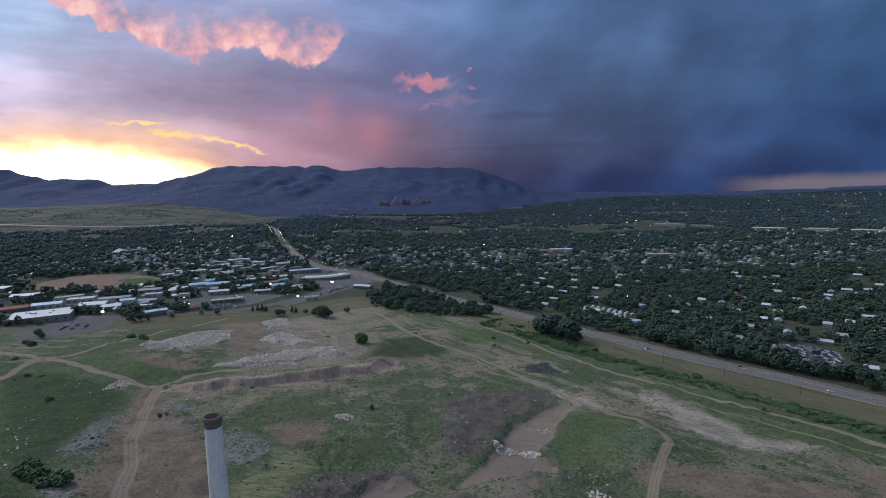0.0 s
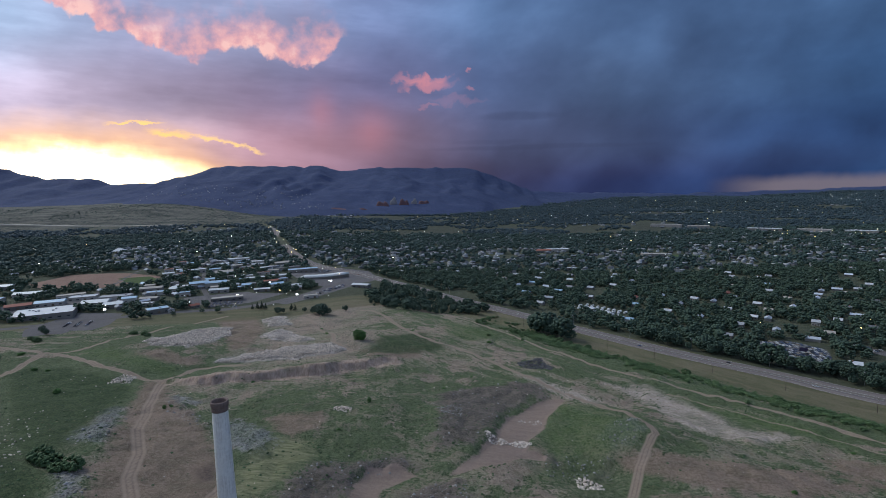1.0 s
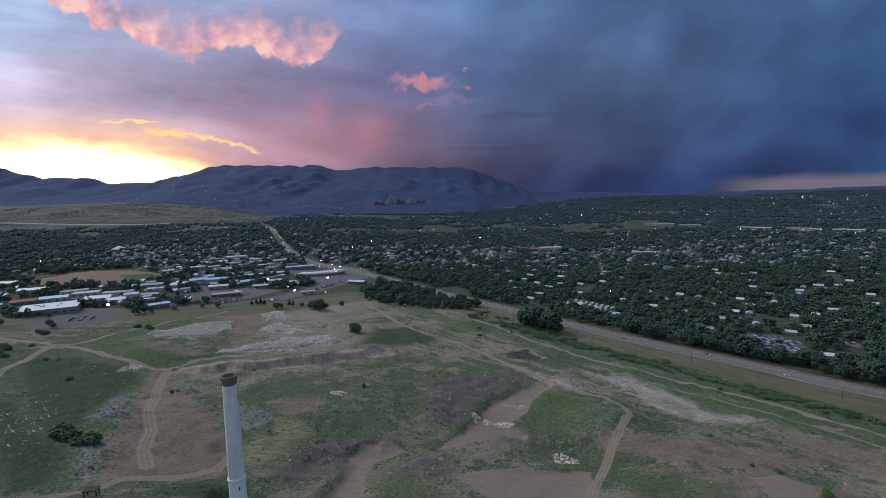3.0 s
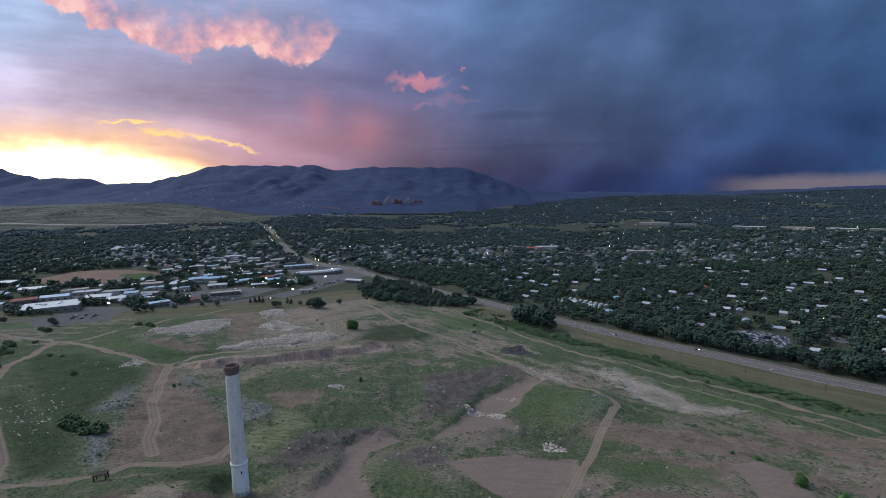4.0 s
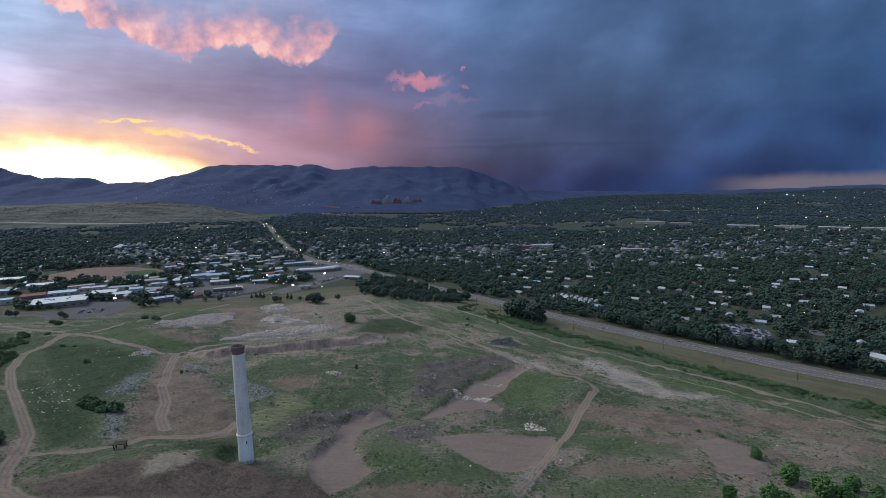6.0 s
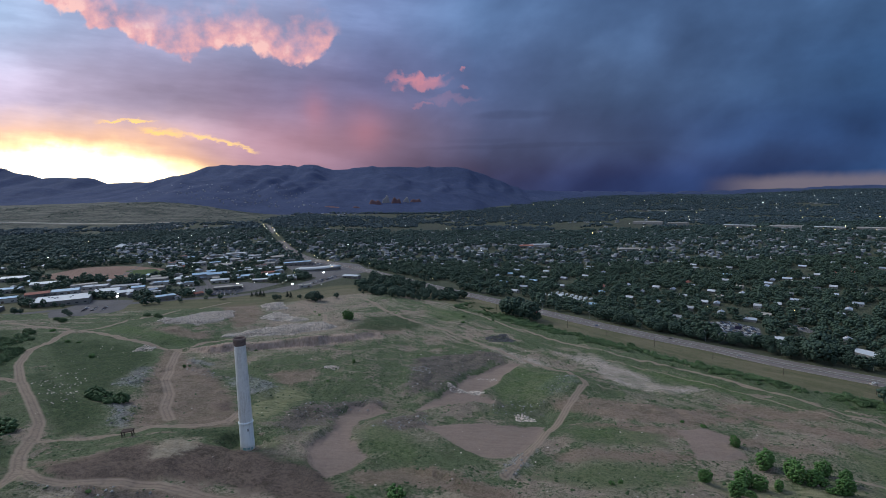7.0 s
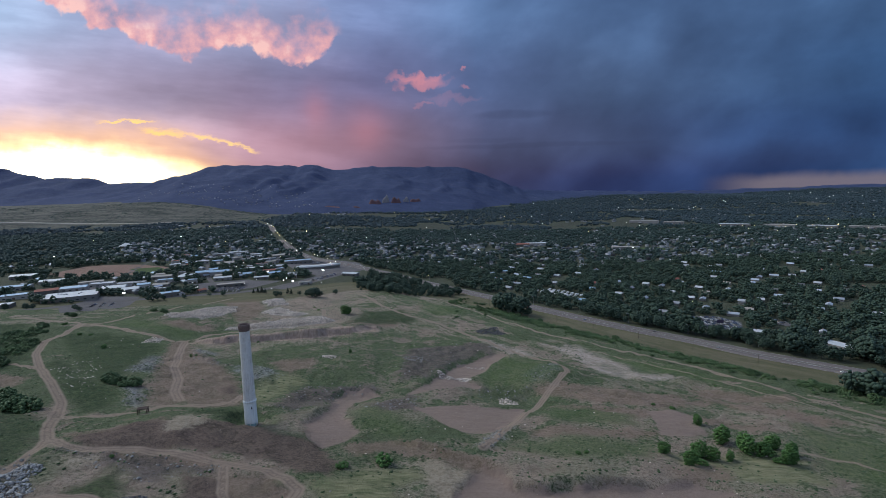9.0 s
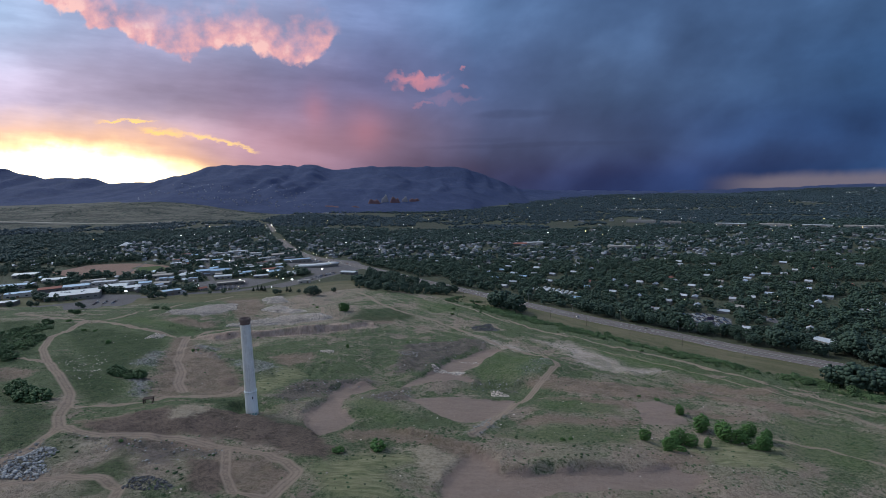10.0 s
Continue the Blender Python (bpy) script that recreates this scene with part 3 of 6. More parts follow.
wheel = np.full(len(nx_), 40.0)
for half, line in TRACKS:
    a = np.abs(along(nx_, ny_, line))
    wheel = np.minimum(wheel, a * 3.0 / half)
field("track", wheel, 40.0)
for key, polys in AREAS.items():
    field(key, np.clip(np.max([within(nx_, ny_, p) for p in polys], 0), -40, 40), -40.0)
street = np.full(len(nx_), 60.0)
for half, line in STREETS:
    street = np.minimum(street, np.abs(along(nx_, ny_, line)) - half)
field("street", street, 60.0)
slope_foot = along(nx_, ny_, FOOT)
dryness = -0.34 * smooth(-140, -80, slope_foot) * smooth(-5, -25, slope_foot) * smooth(40, 120, nx_) - 0.34 * smooth(-170, -250, nx_) * smooth(120, 170, ny_) + 0.18 * smooth(-60, -100, nx_) * smooth(420, 460, ny_) + 0.16 * smooth(150, 90, ny_)
field("dryness", dryness + 0.35 * value_noise(nx_, ny_, 55, 12) + 0.2 * value_noise(nx_, ny_, 21, 13), 0.0)
foot = ground_me.attributes.new("town", "FLOAT", "POINT")
foot.data.foreach_set("value", np.clip(along(gx, gy, FOOT), -200, 200).astype(np.float32))
meadow = ground_me.attributes.new("meadow", "FLOAT", "POINT")
meadow.data.foreach_set("value", (smooth(0.0, -0.10, clearings(gx, gy)) * smooth(1700, 2100, gy)).astype(np.float32))
hill = ground_me.attributes.new("hill", "FLOAT", "POINT")
hill.data.foreach_set("value", (smooth(2380, 2600, gy) * smooth(-700, -1100, gx)).astype(np.float32))


def ground_material():
    m, t, b = material("open_ground", 0.95)
    p = where(t)

    def attr(name):
        a = t.nodes.new("ShaderNodeAttribute")
        a.attribute_name = name
        return Num(t, a.outputs["Fac"])

    big, mid, small = noise_at(t, p, 0.022, 4.0, 0.6), noise_at(t, p, 0.085, 6.0, 0.68), noise_at(t, p, 0.5, 5.0, 0.72)
    tiny = noise_at(t, p, 2.0, 4.0, 0.75)
    sweep = noise_at(t, p, 0.15, 6.0, 0.68, (0.40, 1.7, 1.0))
    split = t.nodes.new("ShaderNodeSeparateXYZ")
    t.links.new(p, split.inputs[0])
    run = (Num(t, split.outputs[0]) - Num(t, split.outputs[1])) / 95.0
    lay = t.nodes.new("ShaderNodeCombineXYZ")
    t.links.new((attr("town") / 11.0 + (mid - 0.5) * 1.4).sock, lay.inputs[0])
    t.links.new(run.sock, lay.inputs[1])
    terrace = noise_at(t, lay.outputs[0], 1.0, 6.0, 0.62)
    grain = (small * 0.9 + tiny * 1.0 - 0.45).step(0.31, 0.69)
    green = mixed(t, grain, (0.042, 0.062, 0.028), (0.196, 0.232, 0.120))
    dry = mixed(t, grain, (0.140, 0.126, 0.080), (0.425, 0.368, 0.272))
    soil = mixed(t, grain, (0.190, 0.142, 0.107), (0.510, 0.402, 0.320))
    c = mixed(t, (attr("dryness") + (mid - 0.5) * 1.3 + (terrace - 0.5) * 1.9 + (small - 0.5) * 0.8).step(-0.15, 0.15), green, dry)
    c = mixed(t, (attr("dryness") * 0.9 + (mid - 0.5) * 1.3 + (small - 0.5) * 0.8 + (terrace - 0.5) * 1.7 + (big - 0.5) * 2.2).step(0.12, 0.28) * 0.9, c, soil)
    weeds = ((tiny - 0.5) + (small - 0.5) * 0.7 + (mid - 0.5) * 0.7).step(0.085, 0.19) * 0.7
    c = mixed(t, weeds, c, (0.034, 0.052, 0.022))
    wob = (mid - 0.5) * 22.0 + (small - 0.5) * 10.0 + (tiny - 0.5) * 4.0
    furrow = noise_at(t, p, 0.30, 4.0, 0.6, (0.35, 1.5, 1.0))
    c = mixed(t, (attr("olive") + wob * 0.7).step(-8.0, 3.0) * 0.85, c, mixed(t, (furrow * 2.4 - 0.7).clip(), (0.110, 0.135, 0.056), (0.390, 0.365, 0.215)))
    spoil = mixed(t, (mid * 1.2 + grain * 0.8 - 0.55).clip(), (0.085, 0.066, 0.058), (0.250, 0.205, 0.180))
    c = mixed(t, (attr("spoil") + wob * 1.2).step(-4.0, 6.0) * ((small * 2.2 - 0.3).clip() * 0.4 + 0.55), c, spoil)
    strewn = t.nodes.new("ShaderNodeTexVoronoi")
    strewn.inputs["Scale"].default_value = 0.55
    t.links.new(p, strewn.inputs["Vector"])
    chunk = Num(t, strewn.outputs["Color"])
    c = mixed(t, (attr("debris") + wob * 0.9).step(-5.0, 5.0) * 0.85, c, mixed(t, (chunk * 0.7 + grain * 0.5 - 0.1).clip(), (0.13, 0.108, 0.090), (0.50, 0.455, 0.41)))
    rock = mixed(t, (grain * 1.5 - 0.2).clip(), (0.100, 0.102, 0.102), (0.42, 0.42, 0.40))
    c = mixed(t, (attr("grey") + wob * 1.3).step(-4.0, 6.0) * 0.9 * ((mid * 2.0 - 0.4).clip() * 0.75 + 0.25), c, rock)
    c = mixed(t, (attr("bare") + wob).step(-8.0, 1.0) * ((sweep * 2.2 - 0.6).clip() * 0.3 + 0.68), c, mixed(t, (mid * 1.3 + grain * 0.6 - 0.45).clip(), (0.145, 0.098, 0.073), (0.375, 0.278, 0.214)))
    c = mixed(t, (attr("pale") + wob * 1.5).step(-6.0, 8.0) * (terrace * 2.4 + sweep * 1.6 - 1.1).clip(), c, mixed(t, grain, (0.33, 0.262, 0.215), (0.62, 0.515, 0.440)))
    c = mixed(t, (attr("green") + wob).step(-6.0, 10.0) * 0.72, c, mixed(t, grain, (0.046, 0.080, 0.028), (0.165, 0.218, 0.088)))
    c = mixed(t, (attr("lush") + wob).step(-6.0, 8.0) * ((mid * 1.8 - 0.2).clip() * 0.35 + 0.6), c, mixed(t, grain, (0.020, 0.041, 0.015), (0.084, 0.118, 0.050)))
    c = mixed(t, (attr("dark") + wob * 0.7).step(-3.0, 4.0) * 0.92, c, mixed(t, (mid * 1.3 + grain * 0.7 - 0.5).clip(), (0.062, 0.043, 0.035), (0.235, 0.170, 0.136)))
    c = mixed(t, (attr("sand") + wob * 0.6).step(-3.0, 3.0) * 0.9, c, mixed(t, grain, (0.27, 0.215, 0.150), (0.50, 0.42, 0.32)))
    c = mixed(t, (attr("mud") + wob * 0.32).step(-1.0, 1.0) * 0.94, c, mixed(t, (sweep * 1.2 + (grain - 0.5) * 0.4 - 0.1).clip(), (0.262, 0.187, 0.152), (0.390, 0.292, 0.246)))
    crag = noise_at(t, p, 0.35, 6.0, 0.7, (1.6, 0.6, 0.5))
    c = mixed(t, (attr("cut") + wob * 0.9).step(-3.0, 3.0) * ((sweep * 2.6 - 0.5).clip() * 0.6 + 0.35), c, mixed(t, (crag * 2.0 - 0.5).clip(), (0.250, 0.150, 0.110), (0.72, 0.550, 0.450)))
    # town ground: yards, kerbside grass, streets under the trees
    yard = mixed(t, (mid * 1.6 - 0.3).clip(), (0.044, 0.060, 0.032), (0.108, 0.108, 0.074))
    c = mixed(t, (attr("town") + wob * 0.6).step(20.0, 60.0), c, yard)
    verge = mixed(t, (terrace * 1.4 - 0.2).clip(), (0.094, 0.094, 0.047), (0.212, 0.184, 0.108))
    strip = (attr("town") + wob * 0.3).step(-22.0, -8.0) * (attr("town") + wob * 0.3).step(75.0, 55.0)
    c = mixed(t, strip * 0.8, c, verge)
    c = mixed(t, attr("meadow"), c, mixed(t, (mid * 0.6 + big * 1.0 - 0.3).clip(), (0.034, 0.042, 0.030), (0.088, 0.090, 0.062)))
    c = mixed(t, attr("hill"), c, mixed(t, (noise_at(t, p, 0.010, 7.0, 0.72, (0.5, 2.0, 1.0)) * 0.6 + noise_at(t, p, 0.05, 5.0, 0.7) * 0.4).step(0.40, 0.60), (0.042, 0.050, 0.042), (0.152, 0.142, 0.118)))
    c = mixed(t, (attr("field") + wob * 0.2).step(-1.0, 2.0), c, mixed(t, mid, (0.225, 0.138, 0.106), (0.335, 0.215, 0.165)))
    c = mixed(t, (attr("lawn") + wob * 0.2).step(-1.0, 2.0), c, (0.075, 0.115, 0.038))
    c = mixed(t, (attr("lot") + wob * 0.15).step(-0.5, 1.0), c, mixed(t, mid, (0.120, 0.112, 0.115), (0.205, 0.188, 0.188)))
    c = mixed(t, attr("street").step(0.8, 0.0), c, mixed(t, mid, (0.12, 0.11, 0.11), (0.19, 0.175, 0.17)))
    # worn tracks with two wheel ruts
    d = attr("track") + (small - 0.5) * 1.6 + (mid - 0.5) * 1.6
    c = mixed(t, d.step(3.9, 2.2) * 0.9, c, mixed(t, (small * 1.3 - 0.1).clip(), (0.295, 0.218, 0.166), (0.465, 0.356, 0.280)))
    ruts = attr("track").bell(1.25, 0.45) * (sweep * 1.6 - 0.2).clip()
    c = mixed(t, ruts * 0.6, c, (0.135, 0.098, 0.074))
    t.links.new(c, b.inputs["Base Color"])
    relief(t, b, mid * 2.4 + small * 1.5 + tiny * 0.4, 0.9, 1.5)
    return m


ground_me.materials.append(ground_material())
tagged(new("ground", ground_me), "green and brown scrubby mesa ground with dirt tracks and muddy hollows", "ground", kind="structure")

# ---------------------------------------------------------------- mountains behind the town
SKYLINE = [(-5200, 400), (-3751, 378), (-3398, 280), (-3298, 290), (-3054, 286), (-2840, 219), (-2494, 233), (-2120, 277), (-1967, 338), (-1793, 354), (-1595, 358), (-1151, 327), (-977, 327), (-855, 289), (-555, 302), (-6, 294), (344, 259), (594, 157), (846, 62), (1711, 10), (2480, -2), (2994, 4), (5200, 6)]
SKY_X, SKY_Z = np.array(SKYLINE, float).T


def ridged(x, y, size, seed):
    return 1 - 2 * np.abs(value_noise(x, y, size, seed))


def mountain_z(x, y):
    x = np.asarray(x, float)
    top = np.interp(x, SKY_X, SKY_Z) + 16 * value_noise(x, 0 * y, 130, 21) + 11 * value_noise(x, 0 * y, 55, 22) + 14 * (ridged(x, 0 * y, 105, 28) - 0.35) * smooth(-0.25, 0.3, value_noise(x, 0 * y, 240, 29))
    base = height(x, y) - 14
    front = np.interp(x, [-5200, -2600, -1200, 300, 900, 5200], [3250, 3250, 3000, 3150, 4150, 4300])
    front = front + 260 * value_noise(x, 0 * y, 420, 23)
    rise = np.clip((y - front) / (4560 - front), 0, 1)
    carve = 0.30 * (1 - ridged(x + 0.35 * y, y * 0.30, 340, 24)) + 0.16 * (1 - ridged(x - 0.2 * y, y * 0.35, 150, 25)) + 0.12 * (1 - ridged(x + 0.5 * y, y * 0.5, 75, 27)) + 0.04 * value_noise(x, y, 60, 26)
    rise = rise ** 0.95 * (1 - carve * (1 - rise ** 3) * 1.3)
    fall = 1 - 0.9 * smooth(4640, 4860, y)
    return base + (top - base + 14) * np.clip(rise, 0, 1) * fall - 6 * (rise <= 0)


range_me, mx, my = sheet("mountain_range", np.arange(-5200, 5201, 26.0), np.arange(2850, 4861, 26.0), mountain_z)


def mountain_material():
    m, t, b = material("hazy_forest_mountain", 1.0)
    p = where(t)
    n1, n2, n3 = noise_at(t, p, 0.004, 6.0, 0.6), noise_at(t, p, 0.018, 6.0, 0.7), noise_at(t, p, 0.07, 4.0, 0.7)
    # distance haze is put into the forest and rock colours as blue
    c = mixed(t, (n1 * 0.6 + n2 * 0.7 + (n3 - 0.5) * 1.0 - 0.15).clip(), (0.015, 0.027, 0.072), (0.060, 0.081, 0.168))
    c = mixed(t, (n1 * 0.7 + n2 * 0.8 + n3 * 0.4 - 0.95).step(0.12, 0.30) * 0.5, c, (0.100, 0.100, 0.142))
    t.links.new(c, b.inputs["Base Color"])
    relief(t, b, n2 * 0.7 + n3 * 0.25, 0.5, 16.0)
    return m


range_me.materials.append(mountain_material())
tagged(new("mountain_range", range_me), "dark forested mountain range, tinted haze blue, against the sunset sky", "mountain", kind="structure")


# ---------------------------------------------------------------- roads
def curve_points(line, gap):
    """Evenly spaced points on a smooth curve through the line, with their headings."""
    pts = [Vector((*p, 0)) for p in line]
    out = []
    for k in range(len(pts) - 1):
        a, b, c, d = pts[max(k - 1, 0)], pts[k], pts[k + 1], pts[min(k + 2, len(pts) - 1)]
        n = max(2, int((c - b).length / gap))
        for j in range(n):
            s = j / n
            out.append(0.5 * (2 * b + (c - a) * s + (2 * a - 5 * b + 4 * c - d) * s * s + (3 * b - a - 3 * c + d) * s**3))
    out.append(pts[-1])
    dirs = [(out[min(k + 1, len(out) - 1)] - out[max(k - 1, 0)]).normalized() for k in range(len(out))]
    return out, dirs


def strip_mesh(name, line, inner, outer, lift, gap=12.0, thick=0.35, closed=None):
    pts, dirs = line
    verts, quads = [], []
    for p, d in zip(pts, dirs):
        side = Vector((d.y, -d.x, 0))
        a, b = p + side * inner, p + side * outer
        za, zb = float(height(a.x, a.y)) + lift, float(height(b.x, b.y)) + lift
        verts += [(a.x, a.y, za), (b.x, b.y, zb), (b.x, b.y, zb - thick), (a.x, a.y, za - thick)]
    for k in range(len(pts) - 1):
        i, j = 4 * k, 4 * k + 4
        quads += [(i, i + 1, j + 1, j), (i + 1, i + 2, j + 2, j + 1), (i + 3, i, j, j + 3)]
    return quad_mesh(name, verts, quads)


HW = curve_points(HIGHWAY, 12.0)


def set_piece(name, me, mat, label, category, parent=None):
    me.materials.append(mat)
    ob = new(name, me)
    if parent:
        ob.parent = parent
        return ob
    return tagged(ob, label, category, kind="structure")


set_piece("road", strip_mesh("road", HW, -13.5, -2.2, 0.5), M_ROAD, "worn grey-brown asphalt carriageway of the highway", "road")
set_piece("road", strip_mesh("road", HW, 2.2, 13.5, 0.5), M_ROAD, "worn grey-brown asphalt carriageway of the highway", "road")
set_piece("median", strip_mesh("median", HW, -2.2, 2.2, 0.58), M_CONCRETE, "pale concrete median between the carriageways", "median")
for off in (-13.0, -2.8, 2.8, 13.0):
    set_piece("trim", strip_mesh("trim", HW, off - 0.14, off + 0.14, 0.53, thick=0.02), M_PAINT, "painted edge line of the highway", "road marking")
cut = curve_points([(-3300, 2800), (-2700, 2705), (-2245, 2648), (-2066, 2620), (-1705, 2543), (-1468, 2503), (-1250, 2490)], 40.0)
set_piece("road", strip_mesh("road", cut, -5, 5, 6.0, thick=6.0), surface("cut_bank", (0.34, 0.30, 0.24), (0.50, 0.45, 0.38), 0.05), "pale road cut along the hillside", "road")


# ---------------------------------------------------------------- builders
def part(name, bm, mat, parent, label=""):
    me = bpy.data.meshes.new(name)
    bm.to_mesh(me)
    bm.free()
    me.materials.append(mat)
    ob = new(name, me)
    ob.parent = parent
    return tagged(ob, label)


def mesh_part(name, me, mat, parent, label=""):
    me.materials.append(mat)
    ob = new(name, me)
    ob.parent = parent
    return tagged(ob, label)


def thing(name, label, category, m=None, group="", kind=""):
    ob = tagged(new(name), label, category, group, kind)
    ob.empty_display_size = 0.5
    if m is not None:
        ob.matrix_basis = m
    return ob


def box(bm, x0, y0, z0, x1, y1, z1, bevel=0.0):
    r = bmesh.ops.create_cube(bm, size=1, matrix=Matrix.Translation(((x0 + x1) / 2, (y0 + y1) / 2, (z0 + z1) / 2)) @ Matrix.Diagonal((x1 - x0, y1 - y0, z1 - z0, 1)))
    if bevel:
        bmesh.ops.bevel(bm, geom=list({e for v in r["verts"] for e in v.link_edges}), offset=bevel, segments=1, affect="EDGES")
    return bm


def tube(bm, a, b, r0, r1, seg=6):
    a, b = Vector(a), Vector(b)
    m = Matrix.Translation((a + b) / 2) @ (b - a).to_track_quat("Z", "Y").to_matrix().to_4x4()
    bmesh.ops.create_cone(bm, cap_ends=True, segments=seg, radius1=r0, radius2=r1, depth=(b - a).length, matrix=m)
    return bm


def lathe(profile, seg=48):
    """A closed turned shape: (radius, height) rows, turned about z."""
    a = np.linspace(0, 2 * np.pi, seg, endpoint=False)
    verts = np.concatenate([np.stack([r * np.cos(a), r * np.sin(a), np.full(seg, z)], 1) for r, z in profile])
    quads = []
    for k in range(len(profile) - 1):
        i = np.arange(seg)
        j = (i + 1) % seg
        quads.append(np.stack([k * seg + i, k * seg + j, (k + 1) * seg + j, (k + 1) * seg + i], 1))
    return quad_mesh("turned", verts, np.concatenate(quads))


def at_ground(x, y, turn=0.0, scale=1.0, sink=0.15):
    z = float(ground_z(x, y)) - sink
    return pose(x, y, z, 0, 0, turn) @ Matrix.Scale(scale, 4)


rng = np.random.default_rng(7)
PHI = (1 + 5**0.5) / 2
ICO_V = np.array([(-1, PHI, 0), (1, PHI, 0), (-1, -PHI, 0), (1, -PHI, 0), (0, -1, PHI), (0, 1, PHI), (0, -1, -PHI), (0, 1, -PHI), (PHI, 0, -1), (PHI, 0, 1), (-PHI, 0, -1), (-PHI, 0, 1)]) / np.hypot(1, PHI)
ICO_F = np.array([(0, 11, 5), (0, 5, 1), (0, 1, 7), (0, 7, 10), (0, 10, 11), (1, 5, 9), (5, 11, 4), (11, 10, 2), (10, 7, 6), (7, 1, 8), (3, 9, 4), (3, 4, 2), (3, 2, 6), (3, 6, 8), (3, 8, 9), (4, 9, 5), (2, 4, 11), (6, 2, 10), (8, 6, 7), (9, 8, 1)])
OCT_V = np.array([(1, 0, 0), (-1, 0, 0), (0, 1, 0), (0, -1, 0), (0, 0, 1), (0, 0, -1)], float)
OCT_F = np.array([(4, 0, 2), (4, 2, 1), (4, 1, 3), (4, 3, 0), (5, 2, 0), (5, 1, 2), (5, 3, 1), (5, 0, 3)])


def turns(n):
    q = rng.normal(size=(n, 4))
    q /= np.linalg.norm(q, axis=1)[:, None]
    w, x, y, z = q.T
    return np.stack([np.stack([1 - 2 * (y * y + z * z), 2 * (x * y - z * w), 2 * (x * z + y * w)], -1), np.stack([2 * (x * y + z * w), 1 - 2 * (x * x + z * z), 2 * (y * z - x * w)], -1), np.stack([2 * (x * z - y * w), 2 * (y * z + x * w), 1 - 2 * (x * x + y * y)], -1)], 1)


def clumps(centres, radii, squash=0.75, shape=(ICO_V, ICO_F), ragged=0.35):
    """Many small ragged lumps as one pair of arrays."""
    v, f = shape
    n = len(centres)
    rad = 1 + rng.uniform(-ragged, ragged, (n, len(v)))
    pts = np.einsum("nij,vj->nvi", turns(n), v) * rad[:, :, None] * np.asarray(radii)[:, None, None]
    pts[:, :, 2] *= squash
    pts += np.asarray(centres)[:, None, :]
    return pts.reshape(-1, 3), (f[None] + (np.arange(n) * len(v))[:, None, None]).reshape(-1, 3)


def crown_arrays(n, wide, tall, base, lump, shape=(ICO_V, ICO_F)):
    d = rng.normal(size=(n, 3))
    d /= np.linalg.norm(d, axis=1)[:, None]
    r = rng.uniform(0.45, 1.0, n) ** 0.6
    lop = 1 + 0.22 * np.sin(np.arctan2(d[:, 1], d[:, 0]) * 2 + rng.uniform(0, 6))
    c = d * r[:, None] * np.array([wide, wide, tall / 2]) * lop[:, None]
    c[:, 2] += base + tall / 2
    return clumps(c, rng.uniform(0.7, 1.25, n) * lump, 0.8, shape)


def tree_thing(name, label, wide, tall, trunk, mat, n=60, group="", lump=None):
    """A deciduous tree: tapered trunk with limbs, and a ragged crown of leaf clumps."""
    t = thing(name, label, "tree", group=group)
    bm = bmesh.new()
    tube(bm, (0, 0, -0.4), (0.1, 0.05, trunk + tall * 0.45), 0.035 * tall, 0.015 * tall, 7)
    for k in range(5):
        a = k * 2.4 + rng.uniform(-0.4, 0.4)
        z = trunk + tall * (0.05 + 0.09 * k)
        tube(bm, (0.05, 0, z), (math.cos(a) * wide * 0.6, math.sin(a) * wide * 0.6, z + tall * 0.22), 0.015 * tall, 0.005 * tall, 5)
    part("trunk", bm, M_BARK, t)
    v, f = crown_arrays(n * 3, wide * 0.90, tall * 0.95, trunk, lump or wide * 0.20, (OCT_V, OCT_F))
    mesh_part("crown", quad_mesh("crown", v, f), mat, t)
    return t


def bush_thing(label, wide, tall, mat, n=45, group=""):
    b = thing("bush", label, "bush", group=group)
    bm = bmesh.new()
    for k in range(6):
        a = k * 1.05
        tube(bm, (0, 0, -0.2), (math.cos(a) * wide * 0.5, math.sin(a) * wide * 0.5, tall * 0.6), 0.06, 0.02, 5)
    part("stem", bm, M_BARK, b)
    v, f = crown_arrays(n * 3, wide * 0.92, tall * 0.97, -0.05, wide * 0.17, (OCT_V, OCT_F))
    mesh_part("foliage", quad_mesh("foliage", v, f), mat, b)
    return b


